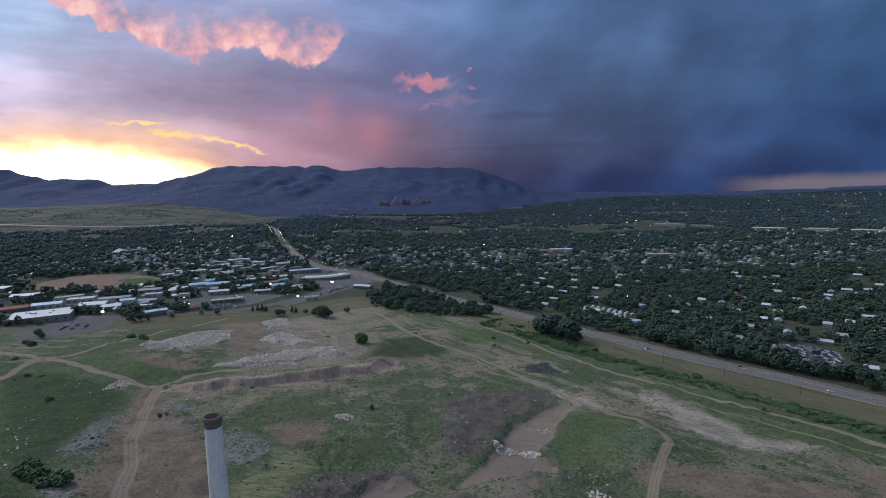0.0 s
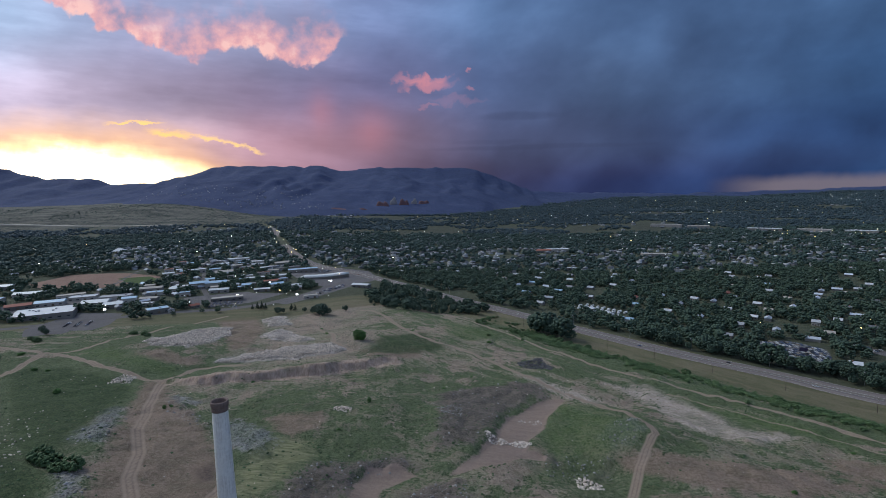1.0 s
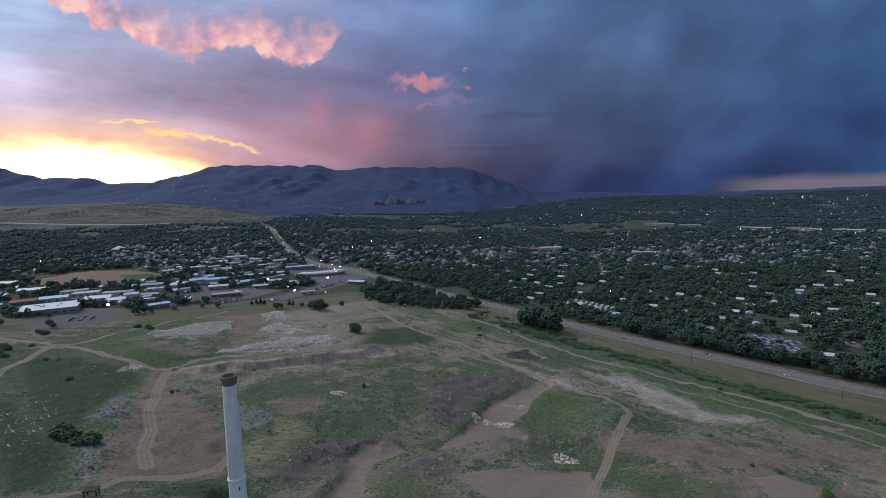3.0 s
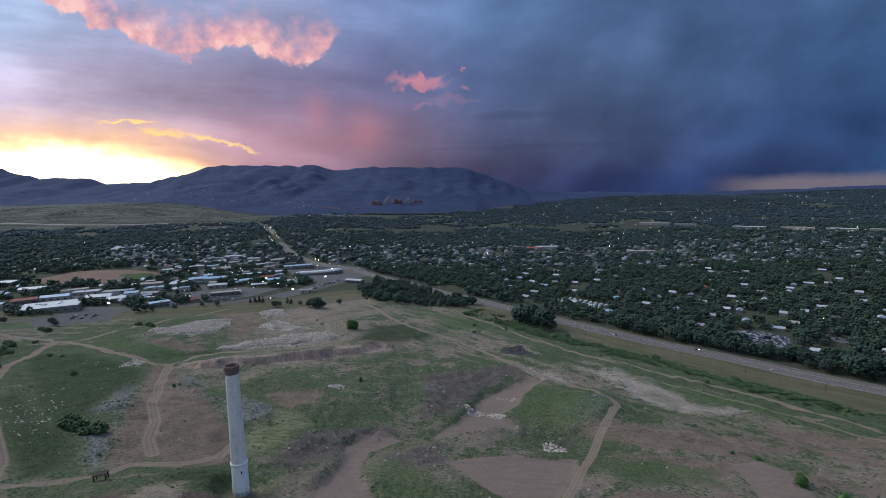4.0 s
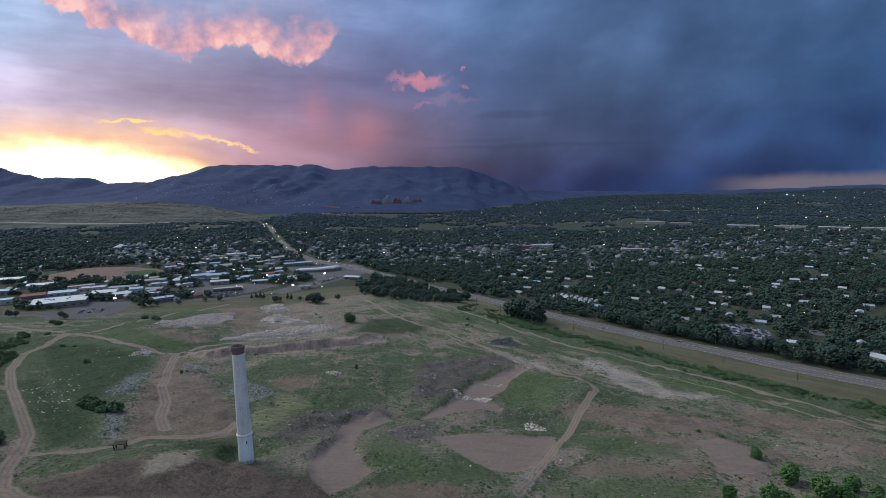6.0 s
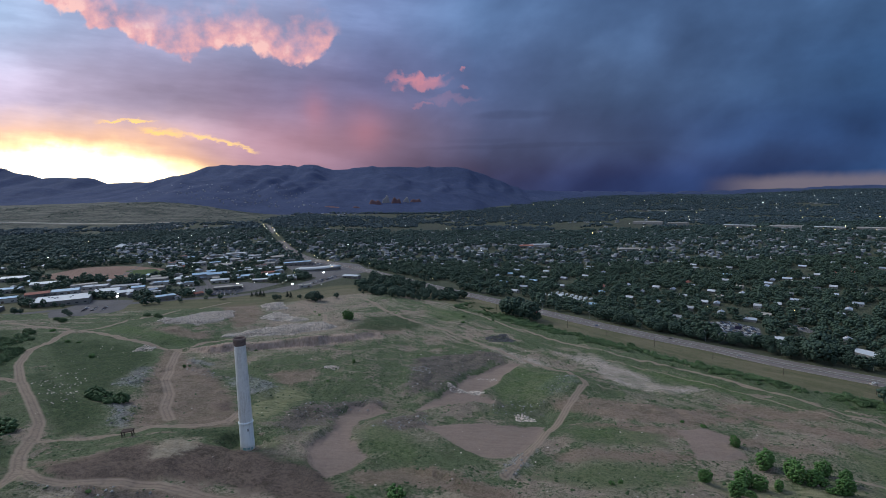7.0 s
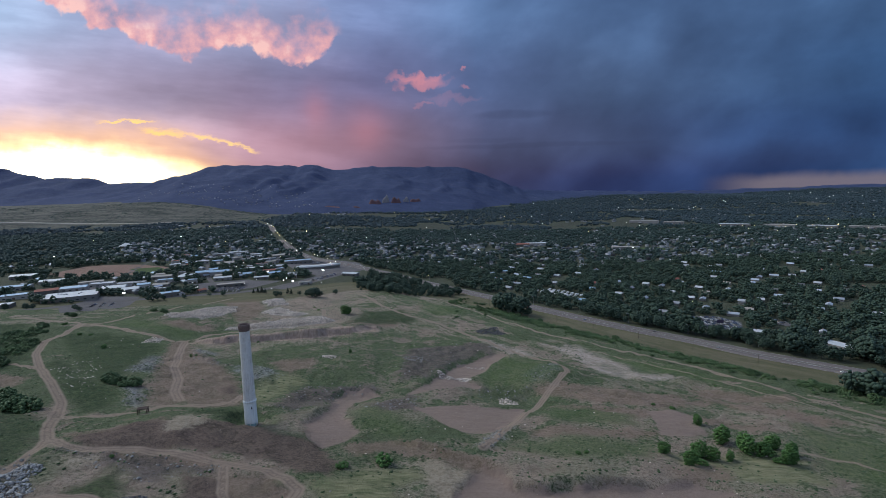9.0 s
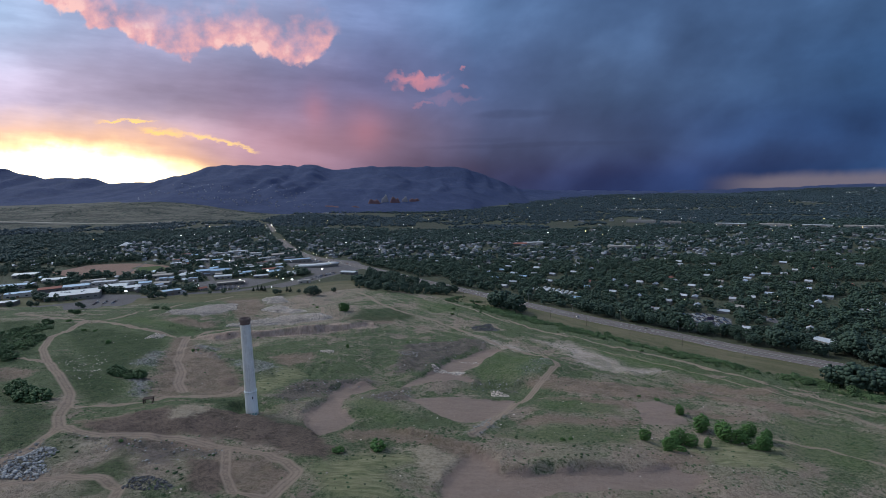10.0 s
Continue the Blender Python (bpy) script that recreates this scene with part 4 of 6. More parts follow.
# ---------------------------------------------------------------- the smokestack
def smokestack():
    s = thing("smokestack", "tall tapered pale concrete smokestack with a dark brick crown", "smokestack", pose(-79, 173, -0.3))

    def weathered(name, dark, light, stain, streaks):
        m, t, b = material(name, 0.9)
        p = where(t)
        n = noise_at(t, p, 0.9, 5.0, 0.65)
        drip = noise_at(t, p, 1.1, 6.0, 0.7, (1.6, 1.6, 0.10))
        blot = noise_at(t, p, 0.22, 4.0, 0.6)
        c = mixed(t, (n * 1.2 - 0.1).clip(), dark, light)
        c = mixed(t, (drip + blot * 0.5 - 0.25).step(0.42, 0.75) * streaks, c, stain)
        t.links.new(c, b.inputs["Base Color"])
        relief(t, b, n + drip * 0.6, 0.5, 0.12)
        return m

    shaft = weathered("stack_concrete", (0.60, 0.595, 0.57), (0.84, 0.83, 0.80), (0.33, 0.29, 0.26), 0.5)
    lower = weathered("stack_whitewash", (0.70, 0.75, 0.76), (0.88, 0.91, 0.91), (0.42, 0.40, 0.38), 0.4)
    brick = weathered("stack_brick", (0.12, 0.085, 0.075), (0.24, 0.175, 0.155), (0.07, 0.055, 0.05), 0.5)

    def r_at(z):
        return 3.65 - 0.80 * z / 58

    mesh_part("base_section", lathe([(0.0, 0.0), (r_at(0) + 0.05, 0.0)] + [(r_at(z) + 0.05, z) for z in (3, 6, 9, 12, 15)]), lower, s, "whitewashed lower section")
    mesh_part("band", lathe([(r_at(15), 14.9), (r_at(15) + 0.42, 15.0), (r_at(15) + 0.42, 15.8), (r_at(15), 16.0)]), lower, s)
    mesh_part("shaft", lathe([(r_at(z), z) for z in np.linspace(15.2, 57.6, 16)]), shaft, s, "weather-streaked concrete shaft")
    # faint pour joints round the shaft
    for z in np.arange(18.5, 56, 3.1):
        mesh_part("joint", lathe([(r_at(z), z - 0.10), (r_at(z) + 0.05, z - 0.05), (r_at(z) + 0.05, z + 0.05), (r_at(z), z + 0.10)], 32), shaft, s)
    mesh_part("collar", lathe([(r_at(57), 57.2), (r_at(57) + 0.14, 57.4), (r_at(57) + 0.16, 58.9), (r_at(57) + 0.05, 59.0)]), brick, s, "dark brick collar")
    mesh_part("rim", lathe([(2.7, 58.9), (3.15, 59.1), (3.24, 59.4), (3.24, 60.8), (3.14, 61.1), (2.7, 61.1), (2.5, 60.7), (2.4, 52.0)]), brick, s, "dark brick rim")
    graffiti = surface("teal_paint", (0.16, 0.34, 0.36), (0.38, 0.55, 0.56), 1.5)
    for a, w, z, h in ((-1.9, 0.5, 0.9, 1.5), (-1.3, 0.4, 1.2, 1.1), (-0.8, 0.35, 0.8, 1.3)):
        arc = np.linspace(a, a + w, 8)
        r = r_at(1) + 0.09
        v = [(r * math.cos(q), r * math.sin(q), zz) for q in arc for zz in (z, z + h)]
        mesh_part("painted_patch", quad_mesh("painted_patch", v, [(2 * k, 2 * k + 2, 2 * k + 3, 2 * k + 1) for k in range(7)]), graffiti, s, "patch of teal paint")
    bm = box(bmesh.new(), 1.75, -r_at(12) + 0.25, 11.2, 2.15, -r_at(12) + 0.9, 12.6, 0.03)
    part("opening", bm, M_GLASS, s)


smokestack()

# ---------------------------------------------------------------- rusted frame beside the track
def loading_frame(x, y, turn):
    h = thing("loading_frame", "rusted open iron loading frame on the dirt", "frame", at_ground(x, y, turn, 0.78))
    for px, py in ((-3, -2), (3, -2), (-3, 2), (3, 2)):
        part("post", box(bmesh.new(), px - 0.25, py - 0.25, 0, px + 0.25, py + 0.25, 4.2, 0.04), M_RUST, h)
    part("deck", box(bmesh.new(), -3.6, -2.6, 4.2, 3.6, 2.6, 4.7, 0.06), M_RUST, h)
    part("back_panel", box(bmesh.new(), -2.8, 1.75, 2.9, 2.8, 1.95, 4.1, 0.02), M_RUST, h)
    for px in (-3, 3):
        bm = bmesh.new()
        tube(bm, (px, -2, 0.3), (px, 2, 4.1), 0.14, 0.14, 6)
        part("brace", bm, M_RUST, h)


loading_frame(-139, 169, 12)


# ---------------------------------------------------------------- rubble
def rubble(label, poly, count, lo, hi, mat, mound=0.0, name="rubble_pile", category="rubble"):
    px, py = np.array(poly, float).T
    if hi > 0.9:
        count, lo, hi = int(count * 1.9), lo * 0.55, hi * 0.62
    pts = np.stack([rng.uniform(px.min(), px.max(), count * 4), rng.uniform(py.min(), py.max(), count * 4)], 1)
    w = within(pts[:, 0], pts[:, 1], poly) + 10 * value_noise(pts[:, 0], pts[:, 1], 9, 31)
    keep = w > 0
    pts, w = pts[keep][:count], w[keep][:count]
    r = lo + (hi - lo) * rng.random(len(pts)) ** 2.5
    z = ground_z(pts[:, 0], pts[:, 1]) + mound * smooth(0, 9, w) * rng.uniform(0.2, 1.0, len(pts)) + r * 0.25
    v, f = clumps(np.c_[pts, z], r, 0.7, ragged=0.4)
    me = quad_mesh(name, v, f)
    me.materials.append(mat)
    tagged(new(name, me), label, category, kind="stuff")


M_STREWN = surface("strewn_stone", (0.17, 0.165, 0.16), (0.36, 0.345, 0.33), 1.2, island=0.5)
DEBRIS = AREAS["debris"]
rubble("pale broken concrete rubble spread over the ground", DEBRIS[0], 4600, 0.45, 1.5, M_STONE, 2.0)
rubble("long pale heap of broken concrete rubble", DEBRIS[3], 4600, 0.45, 1.6, M_STONE, 3.0)
rubble("pale rubble heap behind the long one", DEBRIS[1], 2300, 0.45, 1.5, M_STONE, 2.0)
rubble("pale rubble on the rise behind the heaps", DEBRIS[2], 1700, 0.45, 1.5, M_STONE, 2.0)
rubble("heap of pale concrete slabs beside the track", [(-141, 66), (-148, 84), (-141, 93), (-129, 80), (-129, 66)], 420, 0.3, 1.4, surface("grey_slabs", (0.20, 0.195, 0.185), (0.46, 0.445, 0.43), 1.2, island=0.5), 1.0)
rubble("small pale stone heap near the fork", [(-258, 385), (-262, 406), (-250, 401), (-242, 383)], 190, 0.4, 1.4, M_STONE, 1.5)
rubble("small pale stone heap in the grass", [(-71, 327), (-68, 337), (-58, 329), (-63, 321)], 70, 0.4, 1.3, M_STONE, 1.0)
rubble("row of pale rocks across the muddy hollow", [(29, 301), (40, 307), (50, 299), (60, 297), (57, 291), (42, 291), (29, 296)], 170, 0.4, 1.5, M_STONE, 0.8)
rubble("pale boulders at the edge of the mud", [(77, 255), (91, 260), (90, 249), (78, 247)], 80, 0.5, 1.5, M_STONE, 0.8)
rubble("dark stone heap beside the track", [(78, 478), (98, 489), (113, 464), (107, 452), (83, 461)], 420, 0.5, 1.6, M_DARKSTONE, 1.8)
rubble("dark scrap heap at the loop road", [(-92, 70), (-82, 76), (-74, 68), (-86, 60)], 160, 0.3, 1.1, M_DARKSTONE, 1.2)
for patch in AREAS["grey"]:
    rubble("grey stones strewn over broken ground", patch, 60, 0.2, 0.9, M_STREWN)
for patch in AREAS["spoil"]:
    rubble("dark stones strewn over heaped spoil", patch, 110, 0.2, 0.8, M_STREWN)
rubble("thin row of pale stones across the muddy hollow", [(51, 350), (74, 343), (75, 335), (51, 343)], 45, 0.2, 0.85, M_STONE)
rubble("grey rock pile on the slope", [(1, 341), (18, 358), (18, 335), (5, 327)], 130, 0.25, 1.0, M_STREWN)
rubble("scattered pale stones in the grass beside the track", [(-255, 255), (-225, 225), (-205, 195), (-200, 225), (-225, 262), (-262, 320)], 130, 0.15, 0.7, M_STONE)
rubble("single pale stones scattered over the open ground", [(-330, 380), (-100, 60), (200, 90), (270, 300), (60, 520), (-250, 480)], 380, 0.15, 0.6, M_STONE)


# ---------------------------------------------------------------- weeds and tufts
def tufts(label, count, mat, seed, lo, hi, bias):
    x, y = rng.uniform(-420, 340, count * 3), rng.uniform(40, 640, count * 3)
    ok = (along(x, y, FOOT) < -5) & (value_noise(x, y, 34, seed) + 0.5 * value_noise(x, y, 9, seed + 1) > bias)
    ok &= np.min([np.abs(along(x, y, l)) - h for h, l in TRACKS], 0) > 0.6
    for key in ("mud", "dark"):
        ok &= ~inside_any(x, y, AREAS[key], -1.0)
    ok &= ~inside_any(x, y, AREAS["bare"], 2.0) | (rng.random(len(x)) < 0.15)
    x, y = x[ok][:count], y[ok][:count]
    r = lo + (hi - lo) * rng.random(len(x)) ** 3
    v, f = clumps(np.c_[x, y, ground_z(x, y) + r * 0.1], r, 0.45, (ICO_V, ICO_F), 0.45)
    me = quad_mesh("weeds", v, f)
    me.materials.append(mat)
    tagged(new("weeds", me), label, "weeds", kind="stuff")


tufts("low green weeds and tufts over the mesa", 13000, M_SCRUB, 41, 0.15, 0.9, 0.0)
tufts("dry yellowish grass tufts over the mesa", 6000, surface("dry_tuft", (0.11, 0.10, 0.05), (0.23, 0.20, 0.11), 1.0, island=0.3), 47, 0.15, 0.6, -0.1)
tufts("patches of dark green scrub on the mesa", 7000, leaves("dark_scrub", (0.034, 0.062, 0.024), (0.085, 0.128, 0.050)), 59, 0.2, 1.1, 0.20)
tufts("dark sage clumps over the mesa", 1500, leaves("sage_leaf", (0.060, 0.074, 0.040), (0.115, 0.125, 0.072)), 53, 0.2, 0.9, 0.12)

# ---------------------------------------------------------------- bushes on the open ground
BUSH = [bush_thing("dense bright green bush on dry ground", 1.0, 2.3, M_BUSH, 90, "bushes on the mesa"), bush_thing("spreading dark green bush on the mesa", 1.0, 0.95, M_SCRUB, 60, "bushes on the mesa"), bush_thing("low ragged green shrub on the mesa", 1.0, 1.0, M_BUSH, 40, "bushes on the mesa")]
SPOTS = [(2, 198, 231, 2.4), (0, 197, 194, 3.2), (0, 198, 168, 5.0), (0, 154, 146, 3.2), (0, 173, 146, 4.4), (0, 179, 143, 3.6), (0, 163, 134, 3.8), (2, 170, 136, 3.0), (0, 189, 143, 2.6), (0, 203, 152, 5.2), (0, 209, 147, 4.0), (2, 213, 149, 4.4),
         (0, 222, 158, 4.0), (0, 219, 139, 4.0), (0, 226, 148, 3.4), (2, 214, 140, 3.0), (2, 104, 136, 1.6), (2, 109, 138, 1.5), (2, 188, 240, 1.8), (2, 266, 298, 1.4), (2, 4, 120, 5.0), (2, -15, 113, 3.0), (1, -198, 235, 7.0), (1, -191, 231, 6.0),
         (1, -177, 227, 6.2), (1, -182, 223, 4.0), (1, -208, 174, 8.5), (1, -218, 177, 8.0), (1, -233, 189, 7.5), (1, -227, 183, 6.0), (0, -84, 525, 5.2), (0, -80, 528, 4.4), (0, -48, 341, 1.8), (2, -278, 354, 3.2), (1, -304, 272, 6.0), (1, -312, 262, 5.0),
         (1, -353, 368, 4.5), (1, -377, 415, 4.2), (2, -388, 460, 3.0), (2, -340, 413, 2.6), (2, -330, 415, 2.0), (1, -395, 440, 5.0), (1, -408, 452, 4.0), (1, -330, 300, 6.5), (1, -345, 312, 6.0), (1, -360, 330, 6.5), (1, -320, 285, 6.0), (2, -118, 106, 1.2),
         (2, -61, 294, 1.2), (2, 5, 395, 1.4), (2, 30, 430, 1.3), (2, -150, 395, 1.5), (2, 58, 555, 2.5), (1, 60, 585, 2.6), (2, -30, 600, 2.0), (2, -125, 560, 2.2), (2, -140, 600, 1.8), (1, -330, 560, 5), (1, -322, 552, 4), (1, -345, 565, 4.5),
         (1, -420, 520, 5), (1, -432, 528, 4)]
for kind, x, y, r in SPOTS:
    copy_thing(BUSH[kind], at_ground(x, y, rng.uniform(0, 360), r))
BELT = [(60, 675), (88, 650), (128, 570), (172, 508), (222, 456), (262, 408), (285, 364), (317, 325), (346, 290), (364, 250), (394, 210)]
belt_pts, belt_dirs = curve_points(BELT, 5.5)
for p, d in zip(belt_pts, belt_dirs):
    off = rng.normal(4, 10.0)
    x, y = p.x - d.y * off + rng.normal(0, 2), p.y + d.x * off + rng.normal(0, 2)
    copy_thing(BUSH[1], at_ground(x, y, rng.uniform(0, 360), 1.6 + 4.2 * rng.random() ** 2))
for ob in BUSH:
    ob.matrix_basis = at_ground(rng.uniform(-190, -180), rng.uniform(318, 330), 0, 1.3)

# ---------------------------------------------------------------- houses
HOUSE_SIZES = [(11, 8.5, 3.0, 2.4), (13, 8, 3.2, 2.2), (9.5, 8, 4.8, 2.6), (15, 9, 3.0, 2.0)]


def gable(bm, w, d, z, rise, over, thick=0.25):
    w, d = w / 2 + over, d / 2 + over
    v = [bm.verts.new(c) for c in ((-w, -d, z), (w, -d, z), (w, 0, z + rise), (-w, 0, z + rise), (-w, d, z), (w, d, z), (-w, -d, z - thick), (w, -d, z - thick), (-w, d, z - thick), (w, d, z - thick))]
    for q in ((0, 1, 2, 3), (3, 2, 5, 4), (7, 6, 8, 9), (6, 7, 1, 0), (9, 8, 4, 5), (0, 3, 4, 8, 6), (1, 7, 9, 5, 2)):
        bm.faces.new([v[k] for k in q])
    return bm


def house_thing(k, roof_mat, label):
    w, d, h, rise = HOUSE_SIZES[k]
    t = thing("house", label, "house", group="houses among the trees")
    part("wall", box(bmesh.new(), -w / 2, -d / 2, -1.0, w / 2, d / 2, h + 0.02), M_WALL, t)
    roof = part("roof", gable(bmesh.new(), w, d, h + 0.3, rise, 0.5), roof_mat, t)
    chim = part("chimney", box(bmesh.new(), w * 0.2, 0.4, h + 0.6, w * 0.2 + 0.8, 1.2, h + rise + 0.9, 0.04), M_ROOF_RED, t)
    chim.parent = roof
    for x in (-w * 0.3, w * 0.28):
        part("window", box(bmesh.new(), x - 0.7, -d / 2 - 0.05, 1.0, x + 0.7, -d / 2 + 0.1, 2.3), M_GLASS, t)
    part("window", box(bmesh.new(), w / 2 - 0.1, -0.7, 1.0, w / 2 + 0.05, 0.7, 2.3), M_GLASS, t)
    part("door", box(bmesh.new(), -0.5, -d / 2 - 0.06, 0, 0.5, -d / 2 + 0.1, 2.1), M_DOOR, t)
    return t


HOUSES = [house_thing(0, M_ROOF, "small gabled house with a grey shingle roof"), house_thing(1, M_ROOF_HOUSE, "gabled house with a pale metal roof"), house_thing(2, M_ROOF, "two-storey gabled house with a grey roof"), house_thing(3, M_ROOF_HOUSE, "long gabled house with a pale roof"), house_thing(0, M_ROOF_TAN, "small gabled house with a tan roof"), house_thing(1, M_ROOF_RED, "gabled house with a rusty red roof"), house_thing(3, M_ROOF_BLUE, "long gabled house with a bluish roof")]
HOUSE_AT = [(441, 693), (455, 682), (398, 651), (448, 586), (483, 606), (327, 832), (307, 784), (580, 684), (576, 596), (609, 618), (631, 559), (220, 1071), (200, 1007), (147, 931), (243, 711), (230, 748), (493, 768), (748, 725), (650, 989), (826, 1245), (799, 977), (859, 937), (861, 844), (601, 910), (342, 740), (376, 775), (662, 751), (699, 624), (622, 819), (438, 793), (328, 942), (240, 918), (126, 1056)]
spots = list(HOUSE_AT)
for k in range(800):
    x, y = rng.uniform(120, 1000), rng.uniform(400, 1060)
    if len(spots) < 135 and along(x, y, HIGHWAY) > 75 and min(math.hypot(x - a, y - b) for a, b in spots) > 30 and not inside_any(np.array(x), np.array(y), AREAS["lot"], -15):
        spots.append((x, y))
for k in range(500):
    x, y = rng.uniform(-900, -330), rng.uniform(700, 1200)
    if len(spots) < 190 and abs(x + 25) < (y + 130) * 0.95 and min(math.hypot(x - a, y - b) for a, b in spots) > 28 and not inside_any(np.array(x), np.array(y), AREAS["lot"] + AREAS["field"], -15):
        spots.append((x, y))
PICK = (1, 0, 3, 0, 2, 6, 1, 4, 0, 3, 5, 2, 0, 1, 4, 0)
for k, (x, y) in enumerate(spots):
    turn = (-38, 52, -42, 140)[k % 4] + rng.uniform(-6, 6)
    m = pose(x, y, float(ground_z(x, y)) + 0.1, 0, 0, turn)
    kind = PICK[(k * 7 + k // 5) % 16]
    if k < 7:
        HOUSES[k].matrix_basis = m
    else:
        copy_thing(HOUSES[kind], m)
spots = np.array(spots)


def far_houses(label, x, y, size):
    """Distant gabled houses in one object: walls and roofs as separate islands."""
    n = len(x)
    a = rng.choice([0.0, 1.57], n) + rng.normal(-0.7, 0.12, n)
    w, d, h, r = rng.uniform(7, 14, n) * size, rng.uniform(6.5, 10, n) * size, rng.uniform(3, 5, n), rng.uniform(1.4, 2.6, n)
    z = ground_z(x, y)
    one = np.ones(n)

    def corner(sx, sy, hz):
        px, py = sx * w / 2, sy * d / 2
        return np.stack([x + px * np.cos(a) - py * np.sin(a), y + px * np.sin(a) + py * np.cos(a), z + hz], 1)

    rows = [corner(-1, -1, -1 * one), corner(1, -1, -1 * one), corner(1, 1, -1 * one), corner(-1, 1, -1 * one), corner(-1, -1, h), corner(1, -1, h), corner(1, 1, h), corner(-1, 1, h),
            corner(-1.06, -1.1, h), corner(1.06, -1.1, h), corner(1.06, 1.1, h), corner(-1.06, 1.1, h), corner(-1.06, 0, h + r), corner(1.06, 0, h + r)]
    v = np.stack(rows, 1).reshape(-1, 3)
    f = np.array([(0, 1, 5), (0, 5, 4), (1, 2, 6), (1, 6, 5), (2, 3, 7), (2, 7, 6), (3, 0, 4), (3, 4, 7), (8, 9, 13), (8, 13, 12), (10, 11, 12), (10, 12, 13), (8, 12, 11), (9, 10, 13), (8, 11, 10), (8, 10, 9)])
    me = quad_mesh("far_houses", v, (f[None] + (np.arange(n) * 14)[:, None, None]).reshape(-1, 3))
    me.materials.append(M_FARHOUSE)
    tagged(new("far_houses", me), label, "houses", kind="stuff")


def in_town(n, x0, x1, y0, y1):
    x, y = rng.uniform(x0, x1, n), rng.uniform(y0, y1, n)
    ok = (np.abs(x - 25) < (y + 140) * 0.98 + 60) & (along(x, y, FOOT) > 60) & (np.abs(along(x, y, HIGHWAY)) > 34)
    ok &= ~((x < -800) & (y > 2420)) & ~((x < 500) & (y > 3050))
    return x[ok], y[ok]


hx, hy = in_town(2100, -900, 1700, 1060, 1900)
mid_houses = np.c_[hx, hy]
far_houses("pale roofed houses scattered among the town trees", hx, hy, 1.0)
hx2, hy2 = in_town(1500, -1500, 3600, 1900, 4200)
keep = value_noise(hx2, hy2, 300, 61) > -0.1
far_houses("distant pale houses across the plain", hx2[keep], hy2[keep], 1.35)


# ---------------------------------------------------------------- flat-roofed business buildings
def block(x, y, w, d, h, turn, roof_mat, label, wall=None):
    t = thing("commercial_building", label, "building", pose(x, y, float(ground_z(x, y)) - 0.1, 0, 0, turn), group="business buildings of the town")
    part("wall", box(bmesh.new(), -w / 2, -d / 2, -2, w / 2, d / 2, h), wall or M_WALL, t)
    shed = w < 43 and (int(abs(x)) + int(y)) % 3 > 0
    if shed:
        roof = part("roof", gable(bmesh.new(), w, d, h + 0.3, d * 0.13, 0.7), roof_mat, t)
    else:
        roof = part("roof", box(bmesh.new(), -w / 2 + 0.3, -d / 2 + 0.3, h - 0.4, w / 2 - 0.3, d / 2 - 0.3, h + 0.12), roof_mat, t)
    for x0, y0, x1, y1 in ((-w / 2 - 0.06, -d / 2 - 0.06, w / 2 + 0.06, -d / 2 + 0.3), (-w / 2 - 0.06, d / 2 - 0.3, w / 2 + 0.06, d / 2 + 0.06), (-w / 2 - 0.06, -d / 2 + 0.3, -w / 2 + 0.3, d / 2 - 0.3), (w / 2 - 0.3, -d / 2 + 0.3, w / 2 + 0.06, d / 2 - 0.3)):
        if shed:
            break
        part("parapet", box(bmesh.new(), x0, y0, h - 0.3, x1, y1, h + 0.45), wall or M_WALL, t)
    for k in range(0 if shed else max(1, int(w * d / 450))):
        px, py = rng.uniform(-w * 0.35, w * 0.35), rng.uniform(-d * 0.3, d * 0.3)
        part("roof_unit", box(bmesh.new(), px - 1.2, py - 0.9, h + 0.12, px + 1.2, py + 0.9, h + 1.5, 0.08), M_STEEL, t).parent = roof
    n = max(2, int(w / 9))
    for k in range(n):
        px = -w / 2 + (k + 0.5) * w / n
        if k == n // 2:
            part("door", box(bmesh.new(), px - 1.6, -d / 2 - 0.08, -0.2, px + 1.6, -d / 2 + 0.1, 2.8), M_DOOR, t)
        else:
            part("window", box(bmesh.new(), px - 1.8, -d / 2 - 0.06, 1.0, px + 1.8, -d / 2 + 0.1, 2.6), M_GLASS, t)
    return t


